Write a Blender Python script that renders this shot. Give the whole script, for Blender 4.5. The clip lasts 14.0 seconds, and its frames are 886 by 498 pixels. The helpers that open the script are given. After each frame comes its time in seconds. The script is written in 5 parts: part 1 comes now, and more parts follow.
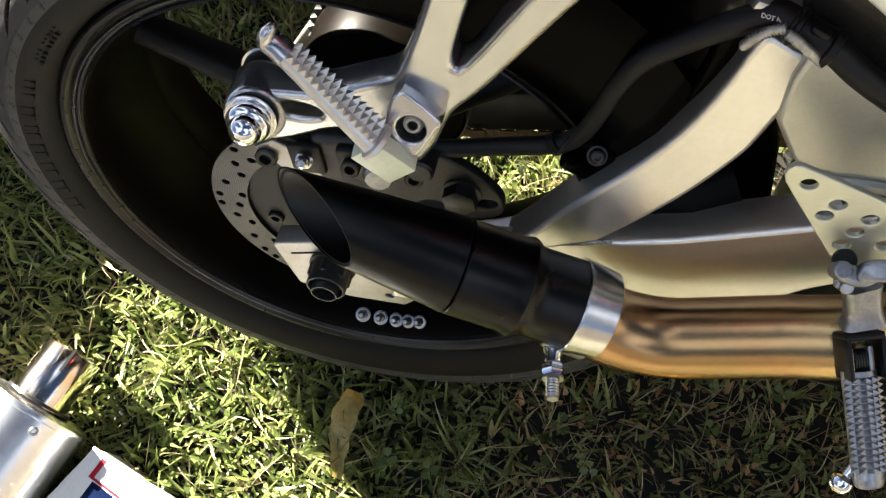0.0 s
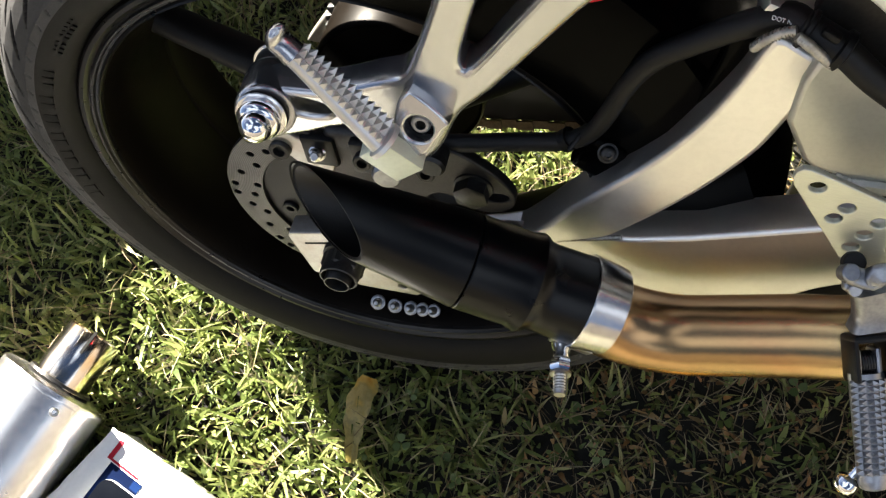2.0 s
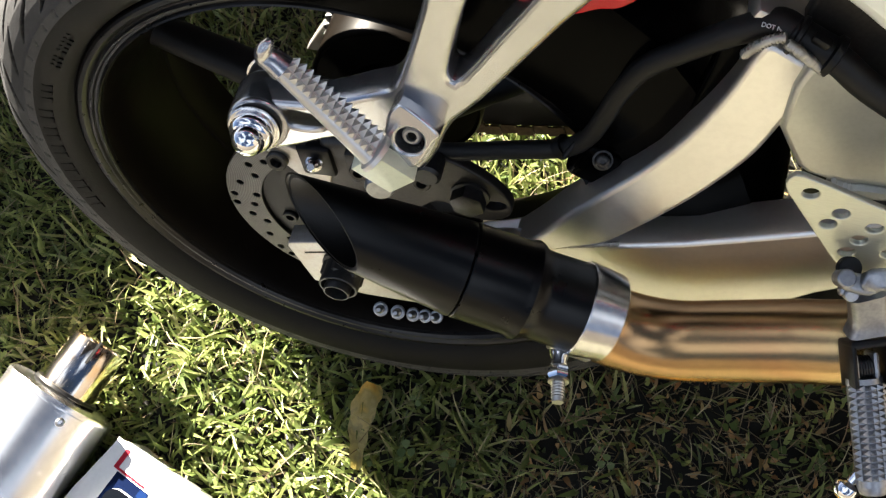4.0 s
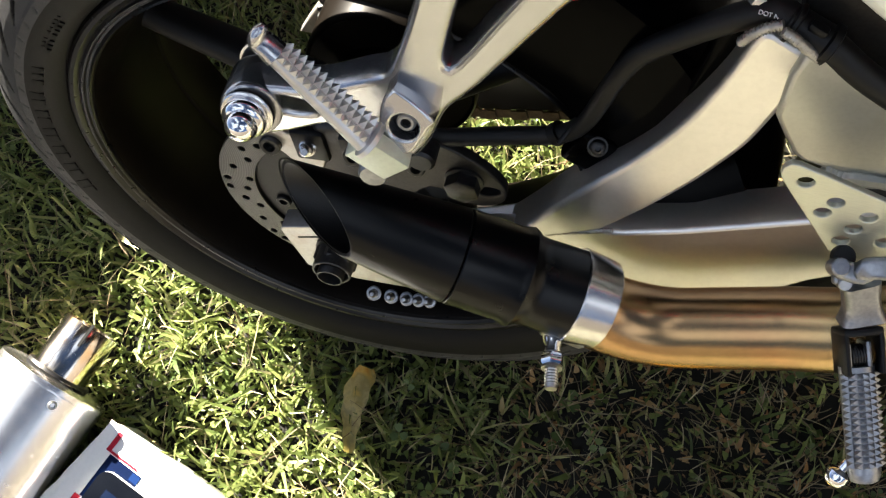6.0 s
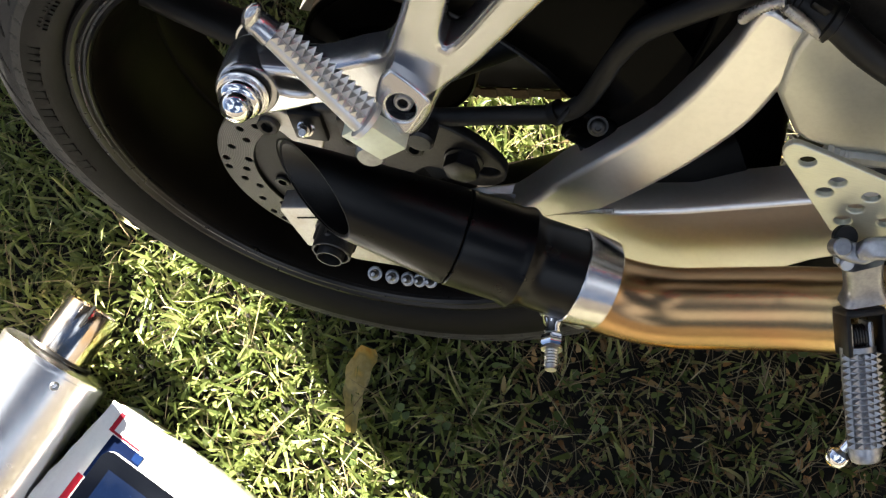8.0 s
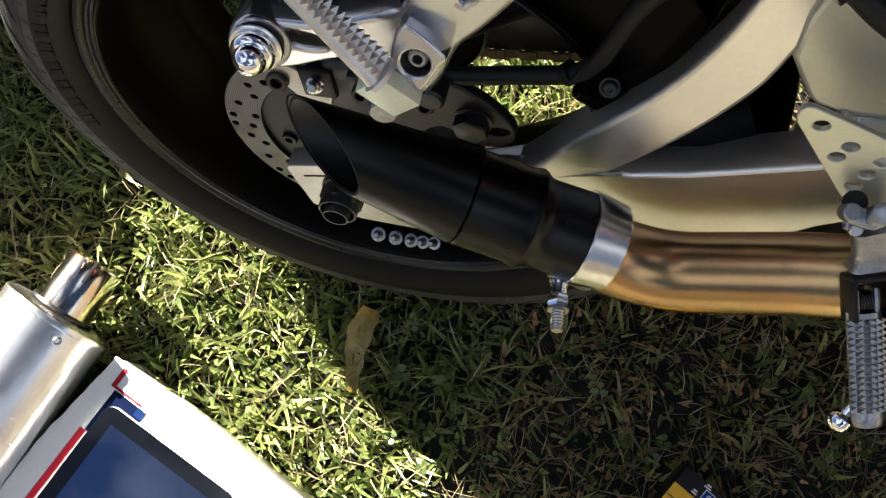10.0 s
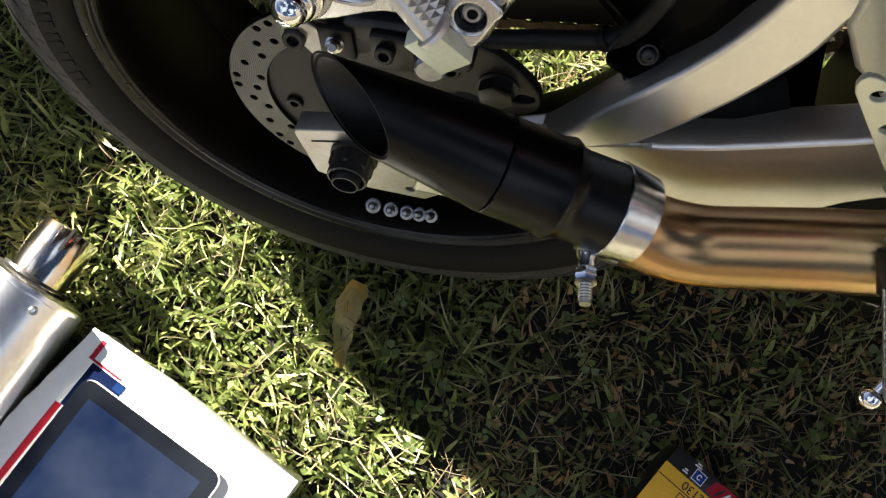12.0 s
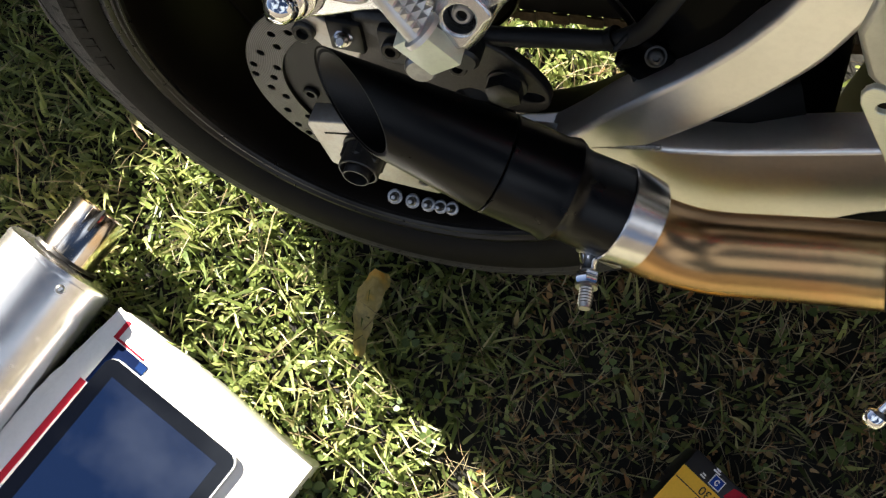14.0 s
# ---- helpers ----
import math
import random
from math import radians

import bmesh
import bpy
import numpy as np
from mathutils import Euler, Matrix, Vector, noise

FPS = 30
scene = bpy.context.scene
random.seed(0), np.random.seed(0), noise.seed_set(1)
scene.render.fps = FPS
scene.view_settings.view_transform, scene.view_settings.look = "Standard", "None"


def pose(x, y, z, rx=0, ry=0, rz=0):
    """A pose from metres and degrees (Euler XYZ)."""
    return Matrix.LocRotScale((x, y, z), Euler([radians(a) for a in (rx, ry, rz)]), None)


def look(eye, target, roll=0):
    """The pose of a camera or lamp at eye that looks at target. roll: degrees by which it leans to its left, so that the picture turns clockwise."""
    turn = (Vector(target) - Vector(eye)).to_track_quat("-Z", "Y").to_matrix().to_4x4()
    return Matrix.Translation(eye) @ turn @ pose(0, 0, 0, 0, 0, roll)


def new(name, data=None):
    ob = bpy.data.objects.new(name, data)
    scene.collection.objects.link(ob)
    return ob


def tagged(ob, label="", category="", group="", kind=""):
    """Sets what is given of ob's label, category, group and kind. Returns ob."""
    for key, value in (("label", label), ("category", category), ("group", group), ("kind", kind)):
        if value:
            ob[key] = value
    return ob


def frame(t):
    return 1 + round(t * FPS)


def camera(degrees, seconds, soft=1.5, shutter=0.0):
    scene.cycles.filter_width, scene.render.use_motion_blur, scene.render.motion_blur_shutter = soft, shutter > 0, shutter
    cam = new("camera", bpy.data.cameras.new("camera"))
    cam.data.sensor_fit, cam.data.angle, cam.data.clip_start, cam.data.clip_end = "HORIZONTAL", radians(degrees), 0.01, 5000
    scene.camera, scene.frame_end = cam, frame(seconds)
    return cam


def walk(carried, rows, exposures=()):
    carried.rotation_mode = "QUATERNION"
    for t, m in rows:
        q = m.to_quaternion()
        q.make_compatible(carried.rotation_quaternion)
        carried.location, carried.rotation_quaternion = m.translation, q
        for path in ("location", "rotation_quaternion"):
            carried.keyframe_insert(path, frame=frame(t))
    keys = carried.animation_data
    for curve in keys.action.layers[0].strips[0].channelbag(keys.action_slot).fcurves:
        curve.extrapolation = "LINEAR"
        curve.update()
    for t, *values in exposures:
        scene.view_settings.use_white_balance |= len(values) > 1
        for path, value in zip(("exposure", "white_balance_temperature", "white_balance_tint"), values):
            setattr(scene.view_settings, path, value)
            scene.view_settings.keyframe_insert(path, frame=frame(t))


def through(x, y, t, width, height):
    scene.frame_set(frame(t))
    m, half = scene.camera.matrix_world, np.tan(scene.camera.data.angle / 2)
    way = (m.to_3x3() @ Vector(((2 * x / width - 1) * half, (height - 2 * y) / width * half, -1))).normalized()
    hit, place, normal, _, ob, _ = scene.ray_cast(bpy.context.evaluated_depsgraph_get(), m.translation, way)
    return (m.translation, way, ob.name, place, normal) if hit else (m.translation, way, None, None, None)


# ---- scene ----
# ---- camera and its walk ----
cam = camera(50.0, 14.0, soft=1.3)
ROWS = [
    (0.0, 0.1392, -0.3227, 1.0296, 18.273, 0.446, 12.627),
    (0.5, 0.1411, -0.3243, 1.0319, 17.530, 1.019, 13.627),
    (1.0, 0.1459, -0.3210, 1.0361, 17.201, 1.476, 13.936),
    (1.5, 0.1481, -0.3136, 1.0369, 16.921, 1.932, 13.719),
    (2.0, 0.1466, -0.3117, 1.0365, 16.983, 1.652, 13.760),
    (2.5, 0.1505, -0.3111, 1.0365, 17.154, 1.959, 13.702),
    (3.0, 0.1527, -0.3077, 1.0391, 17.179, 2.483, 13.270),
    (5.5, 0.1576, -0.3026, 1.0373, 16.262, 2.636, 13.375),
    (6.0, 0.1540, -0.3011, 1.0377, 15.867, 2.088, 13.391),
    (6.5, 0.1538, -0.3009, 1.0354, 15.726, 1.989, 13.362),
    (7.0, 0.1574, -0.3003, 1.0346, 15.454, 2.406, 13.555),
    (7.5, 0.1550, -0.2986, 1.0355, 14.947, 1.995, 13.509),
    (8.0, 0.1568, -0.2977, 1.0345, 14.540, 2.415, 13.296),
    (10.5, 0.1486, -0.3053, 1.0340, 12.157, 1.834, 14.359),
    (11.0, 0.1489, -0.3066, 1.0331, 11.937, 1.874, 14.560),
    (11.5, 0.1308, -0.3152, 1.0262, 12.035, -0.200, 15.138),
    (12.0, 0.0970, -0.3214, 1.0114, 11.485, -1.930, 14.523),
    (12.5, 0.1209, -0.3057, 1.0106, 10.588, -0.277, 14.440),
    (13.0, 0.1293, -0.2995, 1.0135, 10.133, 0.054, 15.142),
    (13.5, 0.1305, -0.3029, 1.0143, 10.266, 0.242, 16.312),
    (14.0, 0.1302, -0.3003, 1.0096, 10.364, 1.242, 17.083),
]
walk(cam, [(t, pose(x, y, z, rx, ry, rz)) for t, x, y, z, rx, ry, rz in ROWS], [(0.0, 3.60, 6350, 10), (8.0, 3.60, 6350, 10), (10.5, 3.16, 6350, 10), (14.0, 3.16, 6350, 10)])

# ---- sky, sun and exposure ----
SUN = Vector((-1.50, 0.85, 1.0)).normalized()          # towards the sun
world = bpy.data.worlds.new("sky")
scene.world = world
world.use_nodes = True
wn, wl = world.node_tree.nodes, world.node_tree.links
sky = wn.new("ShaderNodeTexSky")
sky.sky_type, sky.sun_disc = "NISHITA", False
sky.air_density, sky.dust_density = 0.5, 0.4
sky.sun_elevation = math.asin(SUN.z)
sky.sun_rotation = math.atan2(SUN.x, SUN.y)
# a half clouded sky: soft white heaps over the blue
coord = wn.new("ShaderNodeTexCoord")
puff = wn.new("ShaderNodeTexNoise")
puff.inputs["Scale"].default_value, puff.inputs["Detail"].default_value = 2.0, 6
puff.inputs["Roughness"].default_value = 0.58
ramp = wn.new("ShaderNodeValToRGB")
ramp.color_ramp.elements[0].position, ramp.color_ramp.elements[1].position = 0.50, 0.60
mixer = wn.new("ShaderNodeMix")
mixer.data_type = "RGBA"
mixer.inputs["B"].default_value = (12.2, 13.4, 15.2, 1)
drift = wn.new("ShaderNodeMapping")
drift.inputs["Location"].default_value = (2.18, -5.66, 4.66)
wl.new(coord.outputs["Generated"], drift.inputs["Vector"])
wl.new(drift.outputs["Vector"], puff.inputs["Vector"])
wl.new(puff.outputs["Fac"], ramp.inputs["Fac"])
wl.new(ramp.outputs["Color"], mixer.inputs["Factor"])
wl.new(sky.outputs["Color"], mixer.inputs["A"])
wl.new(mixer.outputs["Result"], wn["Background"].inputs["Color"])
wn["Background"].inputs["Strength"].default_value = 0.0103
sun = new("sun", bpy.data.lights.new("sun", "SUN"))
sun.data.energy, sun.data.angle, sun.data.color = 5.0, radians(0.6), (1.0, 0.90, 0.74)
sun.matrix_world = look(SUN * 10, (0, 0, 0))


# ---- materials ----
def material(name, color, rough=0.5, metal=0.0, grain=0.0, grain_scale=400.0, stain=0.0, stain_scale=18.0, bump=0.0,
             bump_scale=600.0, coat=0.0, stretch=(1, 1, 1), rough_var=0.0, tint=None, ior=1.5, spec=0.5):
    """A surface with fine grain, larger stains and a fine relief, in metres of the thing itself."""
    m = bpy.data.materials.new(name)
    m.use_nodes = True
    n, l = m.node_tree.nodes, m.node_tree.links
    b = n["Principled BSDF"]
    b.inputs["Roughness"].default_value, b.inputs["Metallic"].default_value = rough, metal
    b.inputs["Coat Weight"].default_value, b.inputs["IOR"].default_value = coat, ior
    b.inputs["Base Color"].default_value = (*color, 1)
    b.inputs["Specular IOR Level"].default_value = spec
    co = n.new("ShaderNodeTexCoord")
    mp = n.new("ShaderNodeMapping")
    mp.inputs["Scale"].default_value = stretch
    l.new(co.outputs["Object"], mp.inputs["Vector"])
    base = None
    if grain or stain:
        rgb = n.new("ShaderNodeRGB")
        rgb.outputs[0].default_value = (*color, 1)
        base = rgb.outputs[0]
        for amount, scale, other in ((stain, stain_scale, tint), (grain, grain_scale, None)):
            if not amount:
                continue
            t = n.new("ShaderNodeTexNoise")
            t.inputs["Scale"].default_value, t.inputs["Detail"].default_value = scale, 5
            l.new(mp.outputs["Vector"], t.inputs["Vector"])
            r = n.new("ShaderNodeValToRGB")
            r.color_ramp.elements[0].position, r.color_ramp.elements[1].position = 0.35, 0.7
            r.color_ramp.interpolation = "EASE"
            l.new(t.outputs["Fac"], r.inputs["Fac"])
            mx = n.new("ShaderNodeMix")
            mx.data_type = "RGBA"
            f = n.new("ShaderNodeMath")
            f.operation = "MULTIPLY"
            f.inputs[1].default_value = amount
            l.new(r.outputs["Color"], f.inputs[0])
            l.new(f.outputs[0], mx.inputs["Factor"])
            l.new(base, mx.inputs["A"])
            mx.inputs["B"].default_value = (*(other or [c * 0.35 for c in color]), 1)
            base = mx.outputs["Result"]
        l.new(base, b.inputs["Base Color"])
    if rough_var:
        t = n.new("ShaderNodeTexNoise")
        t.inputs["Scale"].default_value, t.inputs["Detail"].default_value = stain_scale * 2.3, 6
        l.new(mp.outputs["Vector"], t.inputs["Vector"])
        r = n.new("ShaderNodeMapRange")
        r.inputs["To Min"].default_value, r.inputs["To Max"].default_value = rough - rough_var, rough + rough_var
        l.new(t.outputs["Fac"], r.inputs["Value"])
        l.new(r.outputs["Result"], b.inputs["Roughness"])
    if bump:
        t = n.new("ShaderNodeTexNoise")
        t.inputs["Scale"].default_value, t.inputs["Detail"].default_value = bump_scale, 4
        l.new(mp.outputs["Vector"], t.inputs["Vector"])
        u = n.new("ShaderNodeBump")
        u.inputs["Strength"].default_value, u.inputs["Distance"].default_value = bump, 0.0006
        l.new(t.outputs["Fac"], u.inputs["Height"])
        l.new(u.outputs["Normal"], b.inputs["Normal"])
    return m


CAST = material("cast_aluminium", (0.53, 0.53, 0.54), 0.22, 0.95, stain=0.14, rough_var=0.06)
SATIN = material("satin_aluminium", (0.81, 0.79, 0.755), 0.34, 0.94, stain=0.24, stain_scale=9, rough_var=0.07, grain=0.06, grain_scale=260, bump=0.05, bump_scale=700)
PLATE = material("frame_aluminium", (0.60, 0.60, 0.55), 0.42, 0.85, grain=0.08, stain=0.25, stain_scale=14, bump=0.12, bump_scale=1200, rough_var=0.06)
WORNPLATE = material("worn_axle_plate", (0.40, 0.39, 0.37), 0.40, 0.9, grain=0.15, stain=0.4, stain_scale=60, tint=(0.30, 0.25, 0.18), bump=0.1, rough_var=0.06)
BRUSHED = material("brushed_plate", (0.66, 0.67, 0.58), 0.40, 0.8, grain=0.12, grain_scale=120, bump=0.18, bump_scale=300, stretch=(1, 1, 12))
STEEL = material("steel", (0.50, 0.49, 0.47), 0.32, 1.0, grain=0.2, stain=0.2, stain_scale=60, bump=0.08)
BAND = material("bright_band_steel", (0.74, 0.73, 0.715), 0.22, 1.0, grain=0.12, grain_scale=200, stain=0.15, stain_scale=50, rough_var=0.04, bump=0.04, stretch=(1, 1, 1))
WELD = material("dull_weld", (0.52, 0.50, 0.46), 0.5, 0.9, grain=0.3, stain=0.4, stain_scale=150, bump=0.3)
DARKSTEEL = material("dark_steel", (0.055, 0.055, 0.055), 0.42, 0.9, grain=0.3, stain=0.3, stain_scale=80, bump=0.12)
CHROME = material("chrome", (0.86, 0.86, 0.87), 0.06, 1.0)
POLISHED = material("polished_stainless", (0.86, 0.85, 0.84), 0.26, 1.0, stain=0.12, stain_scale=25, bump=0.015, bump_scale=200, rough_var=0.04)
STAINED = material("heat_stained_stainless", (0.80, 0.78, 0.76), 0.12, 1.0, stain=0.8, stain_scale=34, tint=(0.72, 0.46, 0.17), rough_var=0.05, bump=0.05, bump_scale=200)
BLACK = material("black_satin_paint", (0.0014, 0.0014, 0.0014), 0.29, 0.0, spec=0.22, grain=0.2, bump=0.07, bump_scale=1500, rough_var=0.05, stain_scale=30)
# one black: soot in the silencer, painted shade in grooves and slots, engine bulk
INSIDE = material("soot_and_shade_black", (0.002, 0.002, 0.002), 0.6, spec=0.12)
LINING = material("sooty_steel", (0.006, 0.0055, 0.005), 0.55, 0.1, grain=0.4, stain=0.5, stain_scale=40, bump=0.2)
PLASTIC = material("black_plastic", (0.004, 0.004, 0.0042), 0.42, 0.0, spec=0.25, bump=0.15, bump_scale=1200, rough_var=0.1, stain_scale=20)
GLOSSBLACK = material("gloss_black_plastic", (0.0008, 0.0008, 0.0008), 0.18, 0.0, spec=0.03, rough_var=0.05)
HOSE = material("black_rubber_hose", (0.0042, 0.0042, 0.0042), 0.50, 0.0, spec=0.3, grain=0.3, bump=0.1, stain=0.3, stain_scale=40, tint=(0.014, 0.0134, 0.0125))
RUBBER = material("tyre_rubber", (0.0032, 0.0030, 0.0027), 0.62, 0.0, spec=0.17, grain=0.35, grain_scale=700, stain=0.5, stain_scale=30, tint=(0.0064, 0.0057, 0.0048), bump=0.35, bump_scale=900)
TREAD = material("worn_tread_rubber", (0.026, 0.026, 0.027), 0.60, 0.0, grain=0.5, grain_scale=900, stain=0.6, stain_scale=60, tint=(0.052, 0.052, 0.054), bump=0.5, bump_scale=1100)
RIM = material("black_wheel_paint", (0.0024, 0.0018, 0.0013), 0.40, 0.0, spec=0.05, grain=0.2, stain=0.5, stain_scale=22, tint=(0.0065, 0.0047, 0.0032), bump=0.05, rough_var=0.10)
SPOKE = material("black_cast_spoke", (0.006, 0.0055, 0.005), 0.5, 0.0, spec=0.3, grain=0.3, stain=0.4, stain_scale=40, bump=0.15)
RIMLIP = material("worn_rim_lip", (0.012, 0.011, 0.010), 0.30, 0.5, grain=0.3, stain=0.5, stain_scale=50, tint=(0.028, 0.026, 0.024), rough_var=0.08)
BLOCKPAINT = material("raw_alloy_block", (0.60, 0.64, 0.52), 0.42, 0.25, grain=0.1, bump=0.1)
PEGALLOY = material("sandblasted_alloy", (0.66, 0.65, 0.63), 0.40, 0.88, stain=0.15, stain_scale=90, bump=0.12, bump_scale=1500)
PEGDARK = material("worn_grey_alloy", (0.36, 0.37, 0.395), 0.34, 0.9, grain=0.25, stain=0.35, stain_scale=120, bump=0.12)
DULL = material("dull_cast_alloy", (0.045, 0.0435, 0.0415), 0.45, 0.8, grain=0.3, stain=0.5, stain_scale=60, tint=(0.06, 0.055, 0.05), bump=0.2)
RED = material("red_gloss_paint", (0.46, 0.004, 0.009), 0.20, 0.0, coat=0.15, spec=0.25, bump=0.02)
PALE = material("pale_painted_panel", (0.84, 0.84, 0.74), 0.30, 0.1, coat=0.3, stain=0.1)
CHAIN = material("greasy_chain_steel", (0.16, 0.12, 0.08), 0.45, 0.9, grain=0.4, stain=0.4, stain_scale=150)
CARD = material("white_box_card", (0.80, 0.80, 0.79), 0.55, 0.0, grain=0.06, grain_scale=250, stain=0.10, stain_scale=12, bump=0.12, bump_scale=90)
CARDRED = material("red_print", (0.33, 0.014, 0.028), 0.5, 0.0, grain=0.1, spec=0.1)
CARDBLUE = material("navy_print", (0.0016, 0.0055, 0.026), 0.42, 0.0, grain=0.1, spec=0.05)
CARDLIGHT = material("light_blue_print", (0.005, 0.018, 0.075), 0.42, spec=0.05)
GLASS = material("tablet_glass", (0.002, 0.005, 0.018), 0.02, 0.0, ior=1.75)
BEZEL = material("tablet_bezel", (0.0008, 0.0010, 0.0020), 0.05, 0.0, ior=1.62)
TABWHITE = material("white_plastic_rim", (0.78, 0.78, 0.78), 0.3, 0.0, coat=0.2)
YELLOW = material("yellow_box_card", (0.95, 0.53, 0.04), 0.5, 0.0, grain=0.08, stain=0.1, stain_scale=30, bump=0.08, bump_scale=120)
BLACKCARD = material("black_box_card", (0.012, 0.012, 0.014), 0.35, 0.0, coat=0.2)
BRIGHTBLUE = material("bright_blue_print", (0.006, 0.04, 0.26), 0.5, 0.0, grain=0.1, spec=0.2)
INK = material("black_ink", (0.03, 0.018, 0.008), 0.5)
WHITEINK = material("white_ink", (0.72, 0.72, 0.72), 0.5)


def turned_disc():
    """Steel with fine rings left by the pads round the axle."""
    m = material("brake_disc_steel", (0.23, 0.225, 0.22), 0.34, 1.0)
    n, l = m.node_tree.nodes, m.node_tree.links
    co = n.new("ShaderNodeTexCoord")
    w = n.new("ShaderNodeTexWave")
    w.wave_type, w.rings_direction = "RINGS", "Y"
    w.inputs["Scale"].default_value, w.inputs["Distortion"].default_value = 230.0, 2.2
    w.inputs["Detail"].default_value, w.inputs["Detail Scale"].default_value = 3.0, 0.4
    r = n.new("ShaderNodeValToRGB")
    e = r.color_ramp.elements
    e[0].position, e[0].color = 0.1, (0.044, 0.043, 0.042, 1)
    e[1].position, e[1].color = 0.9, (0.105, 0.103, 0.101, 1)
    l.new(co.outputs["Object"], w.inputs["Vector"])
    l.new(w.outputs["Fac"], r.inputs["Fac"])
    l.new(r.outputs["Color"], n["Principled BSDF"].inputs["Base Color"])
    u = n.new("ShaderNodeBump")
    u.inputs["Strength"].default_value, u.inputs["Distance"].default_value = 0.25, 0.0005
    l.new(w.outputs["Fac"], u.inputs["Height"])
    l.new(u.outputs["Normal"], n["Principled BSDF"].inputs["Normal"])
    return m


def heat_tinted():
    """Titanium with the brown, gold and rose bands that heat has left along and round the pipe."""
    m = material("heat_tinted_titanium", (0.62, 0.45, 0.28), 0.25, 1.0)
    n, l = m.node_tree.nodes, m.node_tree.links
    co = n.new("ShaderNodeTexCoord")
    mp = n.new("ShaderNodeMapping")
    mp.inputs["Scale"].default_value = (3, 10, 10)
    t = n.new("ShaderNodeTexNoise")
    t.inputs["Scale"].default_value, t.inputs["Detail"].default_value = 1.0, 2
    r = n.new("ShaderNodeValToRGB")
    e = r.color_ramp.elements
    e[0].position, e[0].color = 0.25, (0.195, 0.125, 0.056, 1)
    e[1].position, e[1].color = 0.75, (0.38, 0.265, 0.118, 1)
    for p, c in ((0.45, (0.52, 0.375, 0.175, 1)), (0.58, (0.45, 0.270, 0.128, 1))):
        e.new(p).color = c
    l.new(co.outputs["Object"], mp.inputs["Vector"])
    l.new(mp.outputs["Vector"], t.inputs["Vector"])
    l.new(t.outputs["Fac"], r.inputs["Fac"])
    l.new(r.outputs["Color"], n["Principled BSDF"].inputs["Base Color"])
    return m


def withered():
    """A leaf gone gold and brown at one end, still pale green towards its stalk."""
    m = material("withered_leaf", (0.6, 0.5, 0.2), 0.55, 0.0, bump=0.5, bump_scale=160)
    n, l = m.node_tree.nodes, m.node_tree.links
    co = n.new("ShaderNodeTexCoord")
    xyz = n.new("ShaderNodeSeparateXYZ")
    t = n.new("ShaderNodeTexNoise")
    t.inputs["Scale"].default_value, t.inputs["Detail"].default_value = 70.0, 5
    add = n.new("ShaderNodeMath")
    add.operation, add.inputs[1].default_value = "MULTIPLY_ADD", 8.0
    r = n.new("ShaderNodeValToRGB")
    e = r.color_ramp.elements
    e[0].position, e[0].color = 0.32, (0.22, 0.085, 0.018, 1)
    e[1].position, e[1].color = 1.0, (0.46, 0.40, 0.18, 1)
    for p, c in ((0.42, (0.60, 0.34, 0.06, 1)), (0.56, (0.66, 0.47, 0.12, 1)), (0.70, (0.44, 0.36, 0.13, 1)), (0.80, (0.54, 0.45, 0.19, 1)), (0.90, (0.34, 0.30, 0.14, 1))):
        e.new(p).color = c
    l.new(co.outputs["Object"], xyz.inputs["Vector"])
    l.new(co.outputs["Object"], t.inputs["Vector"])
    l.new(xyz.outputs["Y"], add.inputs[0])
    l.new(t.outputs["Fac"], add.inputs[2])
    l.new(add.outputs[0], r.inputs["Fac"])
    l.new(r.outputs["Color"], n["Principled BSDF"].inputs["Base Color"])
    return m


LEAF = withered()
TITAN = heat_tinted()
DISC = turned_disc()


def leafy(name, colors, rough=0.5, through=0.35):
    """Blades and leaves: one colour of the row for each piece, with light shining through."""
    m = bpy.data.materials.new(name)
    m.use_nodes = True
    n, l = m.node_tree.nodes, m.node_tree.links
    b = n["Principled BSDF"]
    b.inputs["Roughness"].default_value = rough
    g = n.new("ShaderNodeNewGeometry")
    r = n.new("ShaderNodeValToRGB")
    e = r.color_ramp.elements
    e[0].position, e[0].color = 0.0, (*colors[0], 1)
    e[1].position, e[1].color = 1.0, (*colors[-1], 1)
    for i, c in enumerate(colors[1:-1], 1):
        e.new(i / (len(colors) - 1)).color = (*c, 1)
    l.new(g.outputs["Random Per Island"], r.inputs["Fac"])
    l.new(r.outputs["Color"], b.inputs["Base Color"])
    tr = n.new("ShaderNodeBsdfTranslucent")
    l.new(r.outputs["Color"], tr.inputs["Color"])
    mx = n.new("ShaderNodeMixShader")
    mx.inputs["Fac"].default_value = through
    l.new(b.outputs["BSDF"], mx.inputs[1])
    l.new(tr.outputs["BSDF"], mx.inputs[2])
    l.new(mx.outputs["Shader"], n["Material Output"].inputs["Surface"])
    return m


GRASS = leafy("grass_blades", [(0.048, 0.076, 0.024), (0.175, 0.225, 0.062), (0.085, 0.118, 0.038), (0.30, 0.345, 0.105), (0.145, 0.185, 0.056), (0.37, 0.385, 0.155), (0.33, 0.30, 0.16)], 0.40, 0.42)
WEED = leafy("broad_lawn_leaves", [(0.070, 0.108, 0.032), (0.205, 0.260, 0.078), (0.110, 0.150, 0.048), (0.35, 0.40, 0.135), (0.205, 0.255, 0.085)], 0.40, 0.48)
